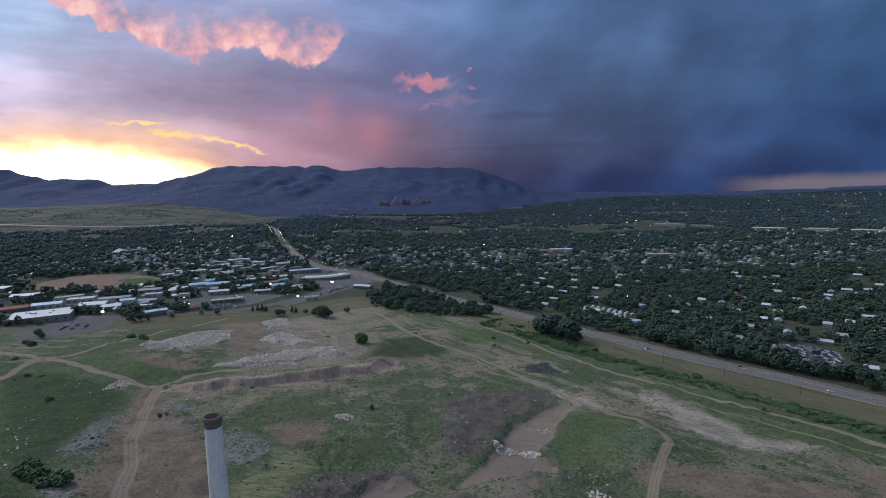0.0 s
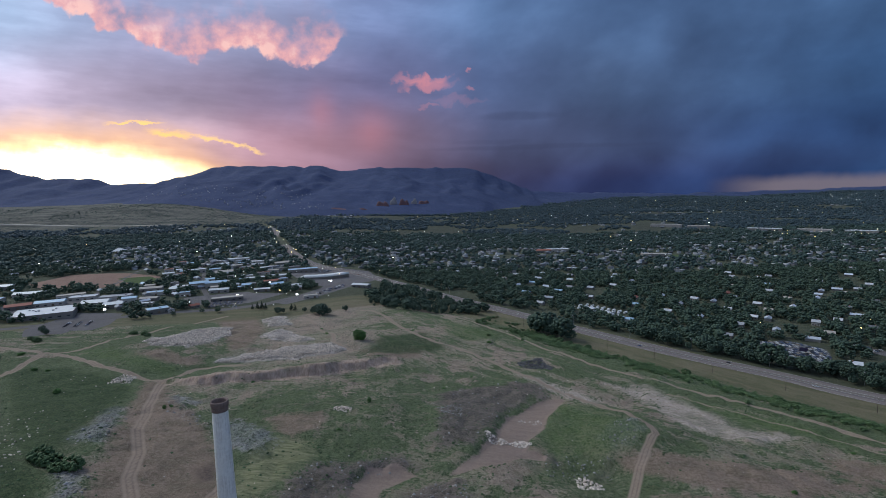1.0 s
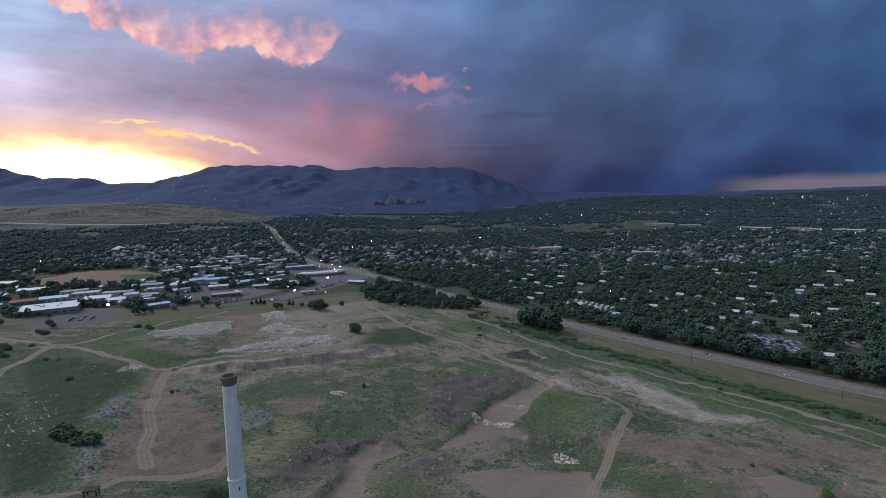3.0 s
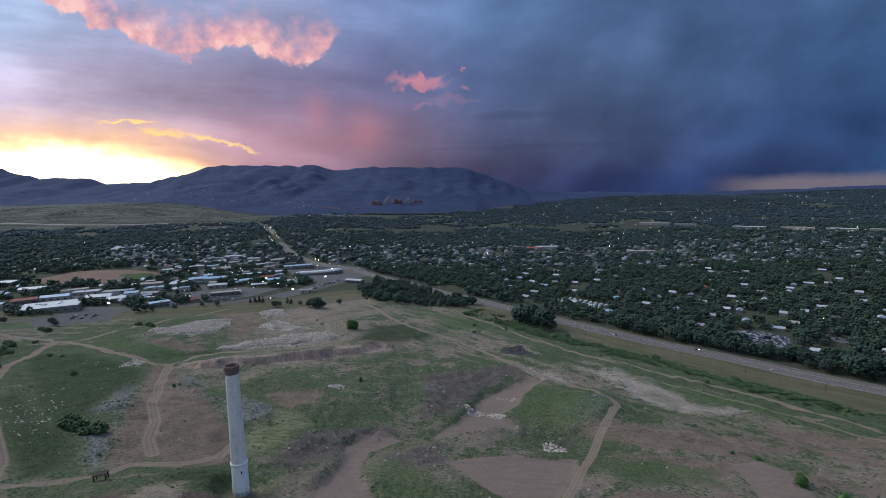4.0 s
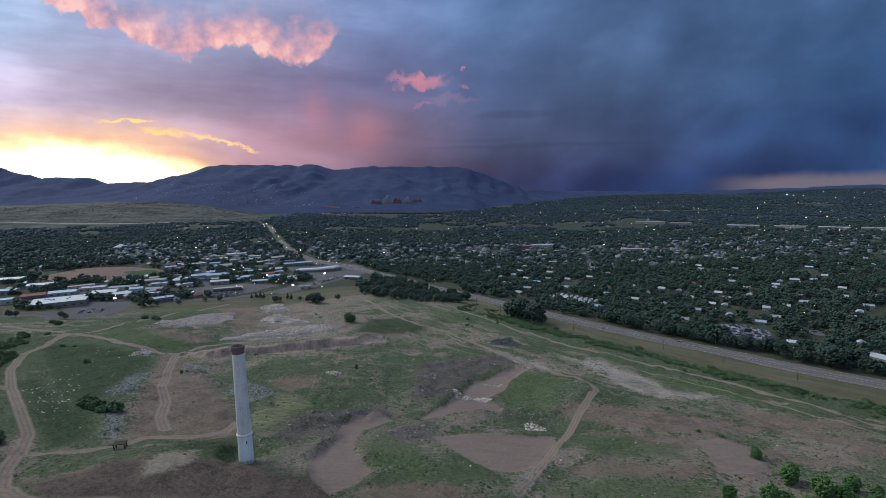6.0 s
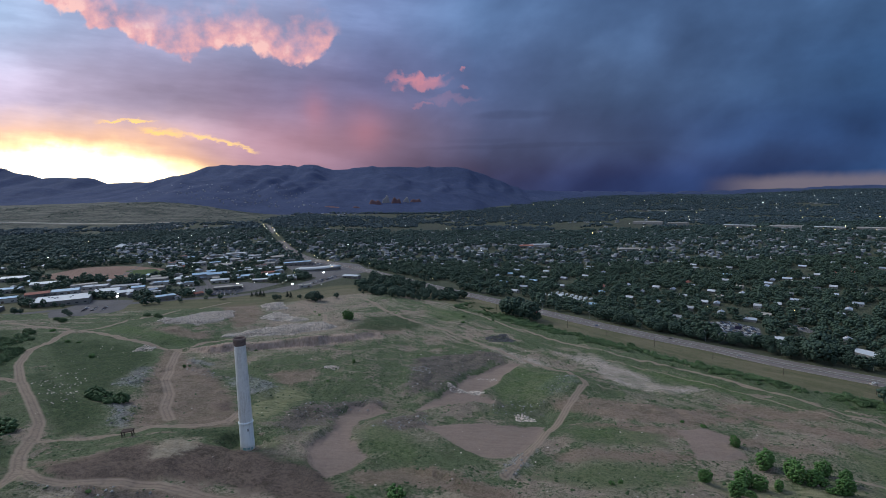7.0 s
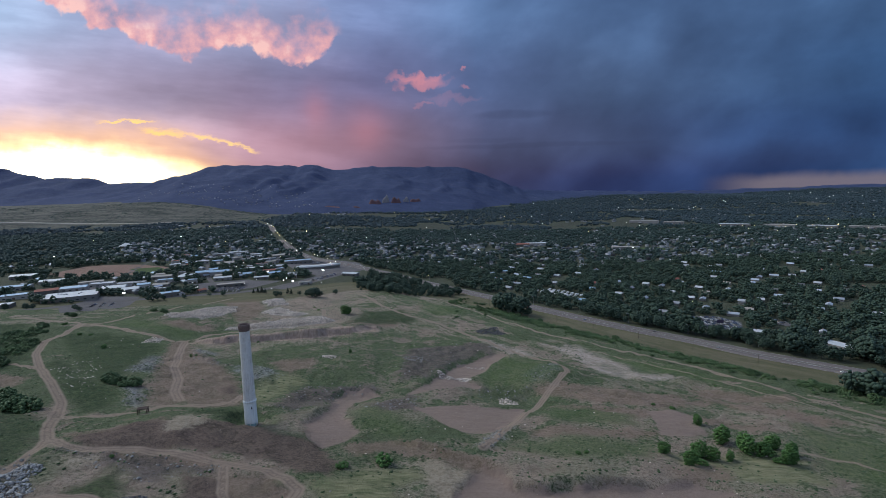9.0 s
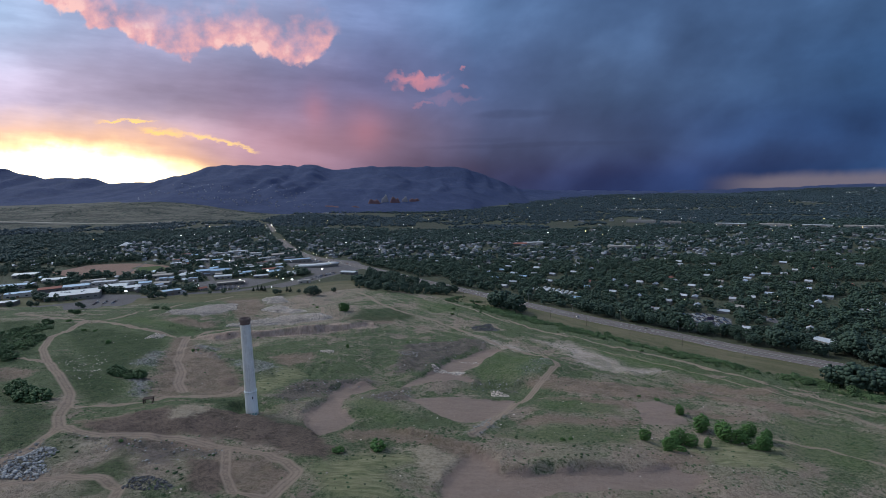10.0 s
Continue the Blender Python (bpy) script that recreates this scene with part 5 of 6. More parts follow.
P, B, T, R, G = M_ROOF_PALE, M_ROOF_BLUE, M_ROOF_TAN, M_ROOF_RED, M_ROOF
BLOCKS = [(-528, 676, 70, 52, 6.5, 30, P), (-612, 672, 34, 22, 6, 24, B), (-585, 612, 30, 20, 5, 24, P), (-592, 712, 30, 18, 5, 24, R), (-566, 738, 36, 18, 5, 24, B), (-545, 778, 38, 20, 5, 24, G), (-500, 738, 34, 22, 6, 24, P), (-500, 785, 44, 20, 5, 24, G), (-468, 728, 24, 18, 6, 24, P), (-392, 703, 28, 18, 6, 30, B), (-433, 866, 40, 16, 6, 24, P), (-414, 880, 30, 18, 9, 24, B), (-388, 888, 34, 18, 9, 24, B), (-328, 786, 46, 16, 5, 24, T), (-424, 1020, 40, 20, 6, 20, T), (-470, 1206, 50, 20, 6, 20, P), (-492, 1038, 36, 18, 6, 20, P), (-344, 958, 34, 16, 6, 20, P), (-307, 930, 30, 14, 5, 20, R), (-281, 1062, 60, 20, 7, 20, B), (-137, 905, 32, 14, 5, -30, P), (-205, 812, 22, 12, 4.5, 30, T), (-405, 1171, 50, 18, 6, 20, P), (-347, 1155, 40, 18, 6, 20, T), (-740, 858, 40, 20, 6, 24, P), (-572, 790, 38, 18, 5, 24, T), (-640, 795, 40, 18, 5, 24, P), (-668, 740, 50, 24, 6, 24, B), (-640, 640, 40, 18, 5, 24, P), (-455, 820, 34, 16, 5, 24, B), (-480, 850, 34, 16, 5, 24, T), (-365, 845, 30, 14, 5, 24, P), (-310, 990, 30, 14, 5, 20, G), (-250, 900, 20, 12, 4.5, 30, P),
          (480, 432, 40, 18, 5, -58, P), (343, 1480, 70, 26, 8, 0, P), (560, 1320, 60, 24, 8, 0, T), (300, 1450, 40, 20, 7, 0, R), (960, 2160, 120, 30, 12, -25, T), (1060, 2090, 80, 30, 10, -25, T), (1200, 1880, 110, 36, 9, -30, P), (1310, 1790, 110, 36, 9, -30, T), (1420, 1710, 90, 34, 9, -30, P), (1530, 1640, 110, 34, 9, -30, T)]
BUSINESS = [(-560, 740), (-420, 715), (-300, 790), (-225, 860), (-165, 1000), (-330, 1190), (-540, 1190), (-560, 1010), (-480, 930)]
pick_sites = np.random.default_rng(77)
for _ in range(900):
    x, y = round(pick_sites.uniform(-560, -165)), round(pick_sites.uniform(715, 1190))
    w, d = round(pick_sites.uniform(10, 25)), round(pick_sites.uniform(9, 15))
    at = np.array([float(x)]), np.array([float(y)])
    if not inside_any(*at, [BUSINESS], 4)[0] or inside_any(*at, AREAS["lot"] + AREAS["field"] + AREAS["lawn"], -8)[0]:
        continue
    if min(abs(along(*at, line))[0] - half for half, line in STREETS) < 13 or abs(along(*at, HIGHWAY))[0] < 34 or math.hypot(x + 222, y - 1030) < 95:
        continue
    if all(math.hypot(x - b[0], (y - b[1]) * 1.3) > (w + b[2]) * 0.5 + 5 for b in BLOCKS) and len(BLOCKS) < 92:
        BLOCKS.append((x, y, w, d, round(pick_sites.uniform(4, 6.5), 1), 22 + round(pick_sites.uniform(-14, 14)), (P, G, B, T, G, B, G, T, R)[int(pick_sites.integers(0, 9))]))
NAMES = {P: "pale", B: "bluish", T: "tan gravel", R: "rusty red", G: "grey"}
for x, y, w, d, h, turn, roof_mat in BLOCKS:
    turn += (int(abs(x) * 7) % 5 - 2) * 4
    kind = "gabled" if w < 43 and (int(abs(x)) + int(y)) % 3 > 0 else "flat"
    block(x, y, w, d, h, turn, roof_mat, "low commercial building with a %s %s roof" % (NAMES[roof_mat], kind))


def curved_block():
    """The strip of shops on a bend by the highway junction."""
    t = thing("shop_row", "curved row of shops with a pale roof beside the junction", "building", pose(-222, 1000, float(ground_z(-222, 1000)), 0, 0, 20))
    a = np.linspace(-2.2, -0.94, 15)

    def arc(name, r0, r1, z0, z1, mat):
        v = [(r * math.cos(q), 60 + r * math.sin(q), z) for q in a for r, z in ((r0, z0), (r1, z0), (r1, z1), (r0, z1))]
        f = [(4 * k + i, 4 * k + (i + 1) % 4, 4 * k + 4 + (i + 1) % 4, 4 * k + 4 + i) for k in range(14) for i in range(4)]
        mesh_part(name, quad_mesh(name, v, f + [(0, 3, 2, 1), (56, 57, 58, 59)]), mat, t)

    arc("wall", 60, 78, -2, 5.5, M_WALL)
    arc("roof", 59, 79.5, 5.5, 6.4, M_ROOF_PALE)
    arc("fascia", 79.6, 80.0, 3.8, 6.2, M_TRIM)


curved_block()


def pavilion(x, y):
    t = thing("pavilion", "white-roofed park pavilion among the trees", "pavilion", pose(x, y, float(ground_z(x, y)), 0, 0, 15))
    for px, py in ((-13, -13), (13, -13), (-13, 13), (13, 13)):
        part("post", box(bmesh.new(), px - 0.4, py - 0.4, -1, px + 0.4, py + 0.4, 5), M_TRIM, t)
    bm = bmesh.new()
    bmesh.ops.create_cone(bm, segments=4, radius1=22, radius2=1.5, depth=8, cap_ends=True, matrix=Matrix.Translation((0, 0, 9)) @ Matrix.Rotation(radians(45), 4, "Z"))
    part("roof", bm, M_ROOF_PALE, t)


pavilion(-862, 1394)


# ---------------------------------------------------------------- vehicles
def car_thing(paint, label, lit=False, name="car"):
    c = thing(name, label, "car", group="cars on the highway" if lit else "parked cars")
    bm = box(bmesh.new(), -2.25, -0.9, 0.35, 2.25, 0.9, 0.95, 0.14)
    part("body", bm, paint, c)
    bm = box(bmesh.new(), -1.5, -0.78, 0.95, 1.0, 0.78, 1.5)
    for v in bm.verts:
        if v.co.z > 1.2:
            v.co.x, v.co.y = v.co.x * 0.72, v.co.y * 0.86
    part("cabin", bm, M_GLASS, c)
    part("roof_panel", box(bmesh.new(), -1.08, -0.66, 1.49, 0.72, 0.66, 1.55, 0.02), paint, c)
    for x in (-1.4, 1.4):
        for y in (-0.85, 0.85):
            bm = bmesh.new()
            tube(bm, (x, y - 0.11, 0.34), (x, y + 0.11, 0.34), 0.34, 0.34, 10)
            part("wheel", bm, M_TYRE, c)
    for y in (-0.6, 0.6):
        part("headlight", box(bmesh.new(), 2.2, y - 0.2, 0.62, 2.3, y + 0.2, 0.82), M_HEAD if lit else M_GLASS, c)
    return c


PAINT_NAMES = ("white", "silver", "black", "dark blue", "red", "tan")
DRIVEN = [car_thing(p, "%s car on the highway with its headlights on" % n, True) for p, n in zip(CAR_PAINTS, PAINT_NAMES)]
PARKED = [car_thing(p, "%s car in a parking lot" % n) for p, n in zip(CAR_PAINTS, PAINT_NAMES)]
first = set()


def put_car(fleet, k, m):
    key = (fleet is DRIVEN, k)
    if key in first:
        return copy_thing(fleet[k], m)
    first.add(key)
    fleet[k].matrix_basis = m


for k, (i, lane) in enumerate(((0.10, -6), (0.115, -9), (0.125, 6), (0.14, -5), (0.155, -9), (0.165, 9), (0.175, -6), (0.19, -8), (0.2, 7), (0.215, -6), (0.23, -9), (0.245, 6), (0.255, -6), (0.265, -9), (0.28, 7), (0.30, -5), (0.315, 11), (0.33, -9), (0.36, 6), (0.375, -6), (0.40, 10), (0.43, -10), (0.455, 6), (0.47, -6), (0.50, 10), (0.53, 7), (0.545, -9), (0.57, 6), (0.60, 10), (0.625, -6), (0.65, 9), (0.68, 7), (0.71, -8), (0.735, 10), (0.76, 6), (0.79, -6), (0.815, 7), (0.85, 10))):
    n = int(i * (len(HW[0]) - 1))
    p, d = HW[0][n], HW[1][n]
    x, y = p.x + d.y * lane, p.y - d.x * lane
    put_car(DRIVEN, (k * 5 + 1) % 6, pose(x, y, float(height(x, y)) + 0.5, 0, 0, math.degrees(math.atan2(d.y, d.x)) + (180 if lane > 0 else 0)))
LOTS = [((350, 498), (0.95, 0.30), 44, 15, 4.2), ((494, 424), (0.5, -0.86), 5, 3, 6.0), ((-300, 770), (-0.95, -0.1), 9, 4, 8.0), ((-470, 640), (0.3, -0.95), 5, 3, 9.0), ((-270, 1070), (0.9, -0.35), 9, 3, 8.0), ((-590, 720), (0.9, 0.4), 8, 2, 9.0), ((-196, 840), (0.36, 0.93), 18, 2, 6.5)]
k = 0
for (x0, y0), (dx, dy), n, rows, gap in LOTS:
    for r in range(rows):
        for j in range(n):
            k += 1
            if rng.random() < 0.12:
                continue
            side = -1 if 400 < y0 < 600 and n < 20 else 1
            step_ = 5.0 if n < 20 else 3.6
            x, y = x0 + dx * j * step_ - dy * r * gap * 1.3 * side, y0 + dy * j * step_ + dx * r * gap * 1.3 * side
            if n > 20 and not inside_any(np.array([x]), np.array([y]), AREAS["lot"], 2)[0]:
                continue
            put_car(PARKED, int(rng.choice([0, 1, 1, 2, 2, 3, 3, 3, 5])), pose(x, y, float(ground_z(x, y)) + 0.02, 0, 0, math.degrees(math.atan2(dy, dx)) + 90))


# ---------------------------------------------------------------- poles, lamps, sign
def utility_pole(m):
    t = thing("utility_pole", "tall dark wooden utility pole beside the highway", "pole", m, group="utility poles along the highway")
    bm = bmesh.new()
    tube(bm, (0, 0, -0.5), (0, 0, 13), 0.26, 0.17, 8)
    part("post", bm, M_POLE, t)
    for z in (12.2, 11.0):
        part("crossarm", box(bmesh.new(), -1.6, -0.1, z, 1.6, 0.1, z + 0.22), M_POLE, t)
        for x in (-1.4, -0.5, 0.5, 1.4):
            bm = bmesh.new()
            tube(bm, (x, 0, z + 0.22), (x, 0, z + 0.5), 0.09, 0.06, 6)
            part("insulator", bm, M_TRIM, t)
    return t


pole = utility_pole(at_ground(81, 692, 48))
for x, y in ((112, 650), (152, 605), (193, 560), (232, 524), (274, 484), (318, 440), (362, 392), (410, 340)):
    copy_thing(pole, at_ground(x, y, 48))


def street_lamp(mat, label):
    t = thing("street_lamp", label, "lamp", group="street lamps")
    bm = bmesh.new()
    tube(bm, (0, 0, -0.4), (0, 0, 9), 0.16, 0.09, 8)
    part("post", bm, M_STEEL, t)
    bm = bmesh.new()
    tube(bm, (0, 0, 8.9), (2.4, 0, 9.4), 0.07, 0.06, 6)
    part("arm", bm, M_STEEL, t)
    part("lamp_head", box(bmesh.new(), 2.0, -0.35, 9.25, 3.2, 0.35, 9.55, 0.08), M_STEEL, t)
    part("bulb", box(bmesh.new(), 2.15, -0.3, 9.05, 3.05, 0.3, 9.24, 0.05), mat, t)
    return t


WHITE_LAMP, AMBER_LAMP = street_lamp(M_COOL, "steel street lamp with a lit white bulb"), street_lamp(M_WARM, "steel street lamp with a lit amber bulb")
lamps_at = [(-463, 698, 0), (-370, 734, 0), (-196, 919, 0), (-245, 908, 1), (-147, 1028, 1), (-260, 824, 1), (-292, 854, 0), (-291, 725, 1), (-467, 964, 0), (-330, 1100, 1), (-393, 1400, 0), (-120, 1030, 1), (20, 860, 1), (420, 640, 1), (560, 640, 1), (640, 700, 1), (300, 820, 0), (520, 600, 1)]
for n, (x, y, kind) in enumerate(lamps_at):
    m = at_ground(x, y, 70 * n)
    if n == 0:
        WHITE_LAMP.matrix_basis = m
    elif n == 3:
        AMBER_LAMP.matrix_basis = m
    else:
        copy_thing((WHITE_LAMP, AMBER_LAMP)[kind], m)


DARK_LAMP = street_lamp(M_STEEL, "tall unlit steel lamp beside the highway")
DARK_LAMP.matrix_basis = at_ground(236, 606, 222, 1.2)
for x, y in ((290, 560), (345, 506), (399, 450), (455, 396), (182, 664), (512, 338)):
    copy_thing(DARK_LAMP, at_ground(x, y, 222, 1.2))


def trailer(label, long):
    """A boxy camping trailer on two wheels, with a drawbar, a door and windows."""
    t = thing("trailer", label, "trailer", group="parked trailers")
    bm = box(bmesh.new(), -long / 2, -1.2, 0.55, long / 2, 1.2, 3.0, 0.18)
    part("body", bm, CAR_PAINTS[0], t)
    part("roof_vent", box(bmesh.new(), -0.5, -0.35, 3.0, 0.4, 0.35, 3.25, 0.05), M_TRIM, t)
    for y in (-1.22, 1.16):
        part("window", box(bmesh.new(), -long * 0.35, y, 1.5, -long * 0.08, y + 0.06, 2.3), M_GLASS, t)
    part("door", box(bmesh.new(), long * 0.15, -1.24, 0.7, long * 0.15 + 0.8, -1.18, 2.6), M_STEEL, t)
    for y in (-1.05, 1.05):
        bm = bmesh.new()
        tube(bm, (0, y - 0.12, 0.36), (0, y + 0.12, 0.36), 0.36, 0.36, 10)
        part("wheel", bm, M_TYRE, t)
    bm = bmesh.new()
    tube(bm, (long / 2 - 0.1, 0, 0.6), (long / 2 + 1.2, 0, 0.55), 0.08, 0.05, 6)
    part("drawbar", bm, M_STEEL, t)
    return t


TRAILERS = [trailer("long white camping trailer parked in a yard", 8.5), trailer("short white camping trailer parked in a yard", 6.0)]
placed = [0, 0]
for row, (x0, y0, n) in enumerate(((208, 764, 9), (220, 772, 8), (232, 778, 8))):
    for k in range(n):
        x, y = x0 + k * 6.2 + rng.uniform(-0.6, 0.6), y0 - k * 6.8 + rng.uniform(-0.6, 0.6)
        kind = int(rng.random() < 0.5)
        m = at_ground(x, y, 42 + rng.uniform(-6, 6), 1.0, 0.0)
        if placed[kind]:
            copy_thing(TRAILERS[kind], m)
        else:
            TRAILERS[kind].matrix_basis = m
        placed[kind] += 1


SIGNS = ((-457, 690), (-366, 740), (-196, 930), (-300, 905), (-225, 806))


def lit_sign(x, y):
    """A glowing white sign box on a steel post."""
    t = thing("roadside_sign", "lit white sign box on a steel post", "sign", at_ground(x, y, 20), group="lit signs along the street")
    bm = bmesh.new()
    tube(bm, (0, 0, -0.4), (0, 0, 5.2), 0.18, 0.14, 8)
    part("post", bm, M_STEEL, t)
    part("panel", box(bmesh.new(), -1.7, -0.3, 5.2, 1.7, 0.3, 7.6, 0.06), M_SIGN, t, "glowing white panel")
    part("cap", box(bmesh.new(), -1.8, -0.36, 7.6, 1.8, 0.36, 7.8, 0.03), M_STEEL, t)


M_SIGN = glow("lit_sign", (0.95, 0.97, 1.0), 3.0)
for x, y in SIGNS:
    lit_sign(x, y)


def town_lights(label, count, mat, x0, x1, y0, y1, size):
    x, y = in_town(count, x0, x1, y0, y1)
    v, f = clumps(np.c_[x, y, ground_z(x, y) + 9.5], np.full(len(x), size), 0.8, (OCT_V, OCT_F), 0.1)
    me = quad_mesh("town_lights", v, f)
    me.materials.append(mat)
    tagged(new("town_lights", me), label, "lights", kind="stuff")


town_lights("small amber lights across the distant town", 95, M_WARM, -1200, 3400, 1200, 3900, 0.8)
town_lights("small white lights across the distant town", 115, M_COOL, -1200, 3400, 1100, 3900, 0.8)


def cluster(label, count, mat, x0, x1, y0, y1, size, lift):
    x, y = rng.uniform(x0, x1, count), rng.uniform(y0, y1, count)
    v, f = clumps(np.c_[x, y, ground_z(x, y) + lift], np.full(count, size), 0.8, (OCT_V, OCT_F), 0.1)
    me = quad_mesh("town_lights", v, f)
    me.materials.append(mat)
    tagged(new("town_lights", me), label, "lights", kind="stuff")


cluster("amber lights of the distant shopping strip", 45, M_WARM, 1150, 1560, 1600, 1840, 0.9, 6.0)
cluster("white lights of far suburbs below the horizon", 60, M_COOL, 2700, 4000, 3300, 4150, 0.8, 12.0)
def roadside_lights(label, count, mat, size):
    y = np.linspace(1000, 2150, count) + rng.uniform(-14, 14, count)
    x = np.interp(y, [1000, 1172, 1521, 2118], [-178, -294, -463, -681]) + rng.choice([-13.0, 13.0], count)
    v, f = clumps(np.c_[x, y, ground_z(x, y) + 9.0], np.full(count, size), 0.8, (OCT_V, OCT_F), 0.1)
    me = quad_mesh("town_lights", v, f)
    me.materials.append(mat)
    tagged(new("town_lights", me), label, "lights", kind="stuff")


roadside_lights("row of amber lamps along the far highway", 16, M_WARM, 0.7)
roadside_lights("row of white lamps along the far highway", 10, M_COOL, 0.65)
cluster("white lights along the main street", 26, M_COOL, -440, -120, 720, 1060, 0.45, 7.0)


def billboard(x, y):
    t = thing("billboard", "dark purple billboard on posts in the car lot", "sign", at_ground(x, y, -20, 0.62))
    for px in (-4, 4):
        bm = bmesh.new()
        tube(bm, (px, 0, -0.4), (px, 0, 9), 0.3, 0.3, 8)
        part("post", bm, M_STEEL, t)
    part("panel", box(bmesh.new(), -6.5, -0.35, 5, 6.5, -0.02, 12, 0.05), surface("sign_face", (0.045, 0.035, 0.07), (0.09, 0.075, 0.13), 0.6), t)


billboard(405, 541)

# ---------------------------------------------------------------- trees
TREES = [tree_thing("tree", "broad dark green deciduous tree in the town", 5.4, 8.5, 2.2, M_LEAF, 44, "town trees"), tree_thing("tree", "tall rounded dark green tree in the town", 4.6, 10.5, 2.6, M_LEAF, 44, "town trees"), tree_thing("tree", "small full green tree in the town", 3.8, 6.5, 1.6, M_LEAF, 34, "town trees"), tree_thing("tree", "spreading cottonwood by the creek", 6.6, 10.0, 2.0, M_LEAF, 50, "town trees")]
CONIFER = thing("conifer", "dark narrow conifer at the edge of the mesa", "tree", group="conifers on the mesa")
bm = bmesh.new()
tube(bm, (0, 0, -0.3), (0, 0, 9), 0.25, 0.04, 7)
part("trunk", bm, M_BARK, CONIFER)
lev = rng.uniform(0, 1, 70) ** 0.8
ang = rng.uniform(0, 6.283, 70)
v, f = clumps(np.stack([2.6 * (1 - lev) * np.cos(ang), 2.6 * (1 - lev) * np.sin(ang), 0.8 + 9 * lev], 1), 0.9 - 0.45 * lev, 0.7)
mesh_part("crown", quad_mesh("crown", v, f), leaves("needles", (0.014, 0.026, 0.018), (0.036, 0.055, 0.034)), CONIFER)
CONIFER.matrix_basis = at_ground(-262, 730, 0, 1.0)
for x, y, s in ((-256, 731, 1.1), (-250, 729, 0.9), (-212, 726, 1.0), (-206, 724, 0.9), (-268, 726, 0.8)):
    copy_thing(CONIFER, at_ground(x, y, x, s))

WOODS = [(-129, 846), (-78, 918), (-20, 850), (30, 790), (75, 735), (60, 710), (8, 700), (-58, 715), (-99, 758)]
near_trees = [(142, 608, 3, 1.6), (151, 600, 3, 1.4), (132, 618, 3, 1.5), (124, 628, 3, 1.3), (159, 592, 0, 1.2), (372, 262, 3, 1.2), (382, 250, 3, 1.1), (366, 272, 3, 1.0), (390, 262, 0, 1.1), (400, 240, 3, 1.1), (430, 301, 3, 1.2), (440, 290, 0, 1.2), (424, 312, 3, 1.0), (-224, 702, 0, 0.8), (-218, 706, 2, 1.0), (-174, 703, 0, 0.9), (-166, 700, 3, 0.8), (-158, 684, 3, 0.9), (-152, 690, 0, 0.8), (-132, 715, 2, 1.2), (-190, 715, 2, 0.9), (-445, 560, 2, 0.9), (-436, 552, 2, 0.8), (-428, 545, 2, 0.8), (-455, 575, 2, 0.9), (-500, 560, 2, 1.0), (-520, 575, 0, 0.8), (-560, 590, 0, 0.8)]


def jitter_grid(x0, x1, y0, y1, gap):
    gx_, gy_ = np.meshgrid(np.arange(x0, x1, gap), np.arange(y0, y1, gap))
    x, y = gx_.ravel() + rng.uniform(-0.42, 0.42, gx_.size) * gap, gy_.ravel() + rng.uniform(-0.42, 0.42, gx_.size) * gap
    return x, y


def clear_of(x, y, pts, r, front):
    ok = np.ones(len(x), bool)
    for px, py in pts:
        ok &= ~((np.abs(x - px) < r) & (y - py < r) & (y - py > -front))
    return ok


built = [(b[0], b[1]) for b in BLOCKS]
size_of = {(b[0], b[1]): max(b[2], b[3]) for b in BLOCKS}


TRAILER_YARD = [(196, 762), (236, 794), (292, 728), (262, 700)]
LOT_FRONT = [(345, 556), (362, 535), (372, 528), (415, 505), (480, 520), (476, 500), (412, 486), (345, 525)]
STREET_SIDE = [(-300, 690), (-290, 760), (-215, 880), (-150, 1000), (-90, 960), (-130, 850), (-100, 760), (-217, 690)]


def tree_sites(x, y):
    s, hw = along(x, y, FOOT), along(x, y, HIGHWAY)
    ok = (np.abs(x - 25) < (y + 140) * 0.98 + 60) & (s > 25) & ((hw > 24) | (hw < -26) | ((y > 1150) & (np.abs(hw) > 15)))
    ok &= ~((hw < 0) & (hw > -80) & (x > 60))
    ok &= ~inside_any(x, y, AREAS["lot"] + AREAS["field"] + AREAS["lawn"] + [LOT_FRONT, TRAILER_YARD, STREET_SIDE], -3)
    for half, line in STREETS:
        ok &= np.abs(along(x, y, line)) > half + 5
    ok &= ~((x < -800) & (y > 2430)) & ~((x < 600) & (y > 3480))
    for px, py in built:
        r = size_of[(px, py)] * 0.42 + 3
        front = 9 if py < 1400 else 75
        ok &= ~((np.abs(x - px) < r) & (y - py < r * 0.6) & (y - py > -r * 0.6 - front))
    ok &= ~((x < 300) & (y < 560) & (along(x, y, HIGHWAY) < 0))
    left = (x < -230 - (y - 700) * 0.1) & (y < 1080)
    ok &= ~left | (value_noise(x, y, 24, 71) > -0.17)
    return ok


tx, ty = jitter_grid(-900, 1150, 300, 1100, 11.0)
ok = tree_sites(tx, ty) & clear_of(tx, ty, spots, 9.5, 28.0) & (value_noise(tx, ty, 38, 72) > -0.24)
tx, ty = tx[ok], ty[ok]
order = np.argsort(np.abs(along(tx, ty, HIGHWAY)) + 0.25 * ty + 400 * (tx < 40))
wx, wy = jitter_grid(-140, 90, 690, 930, 11.5)
wok = inside_any(wx, wy, [WOODS]) & (along(wx, wy, HIGHWAY) < -22)
near_trees += [(x, y, int(rng.choice([0, 0, 3, 2])), rng.uniform(0.5, 0.8)) for x, y in zip(wx[wok], wy[wok])]
room = max(0, 300 - len(near_trees))
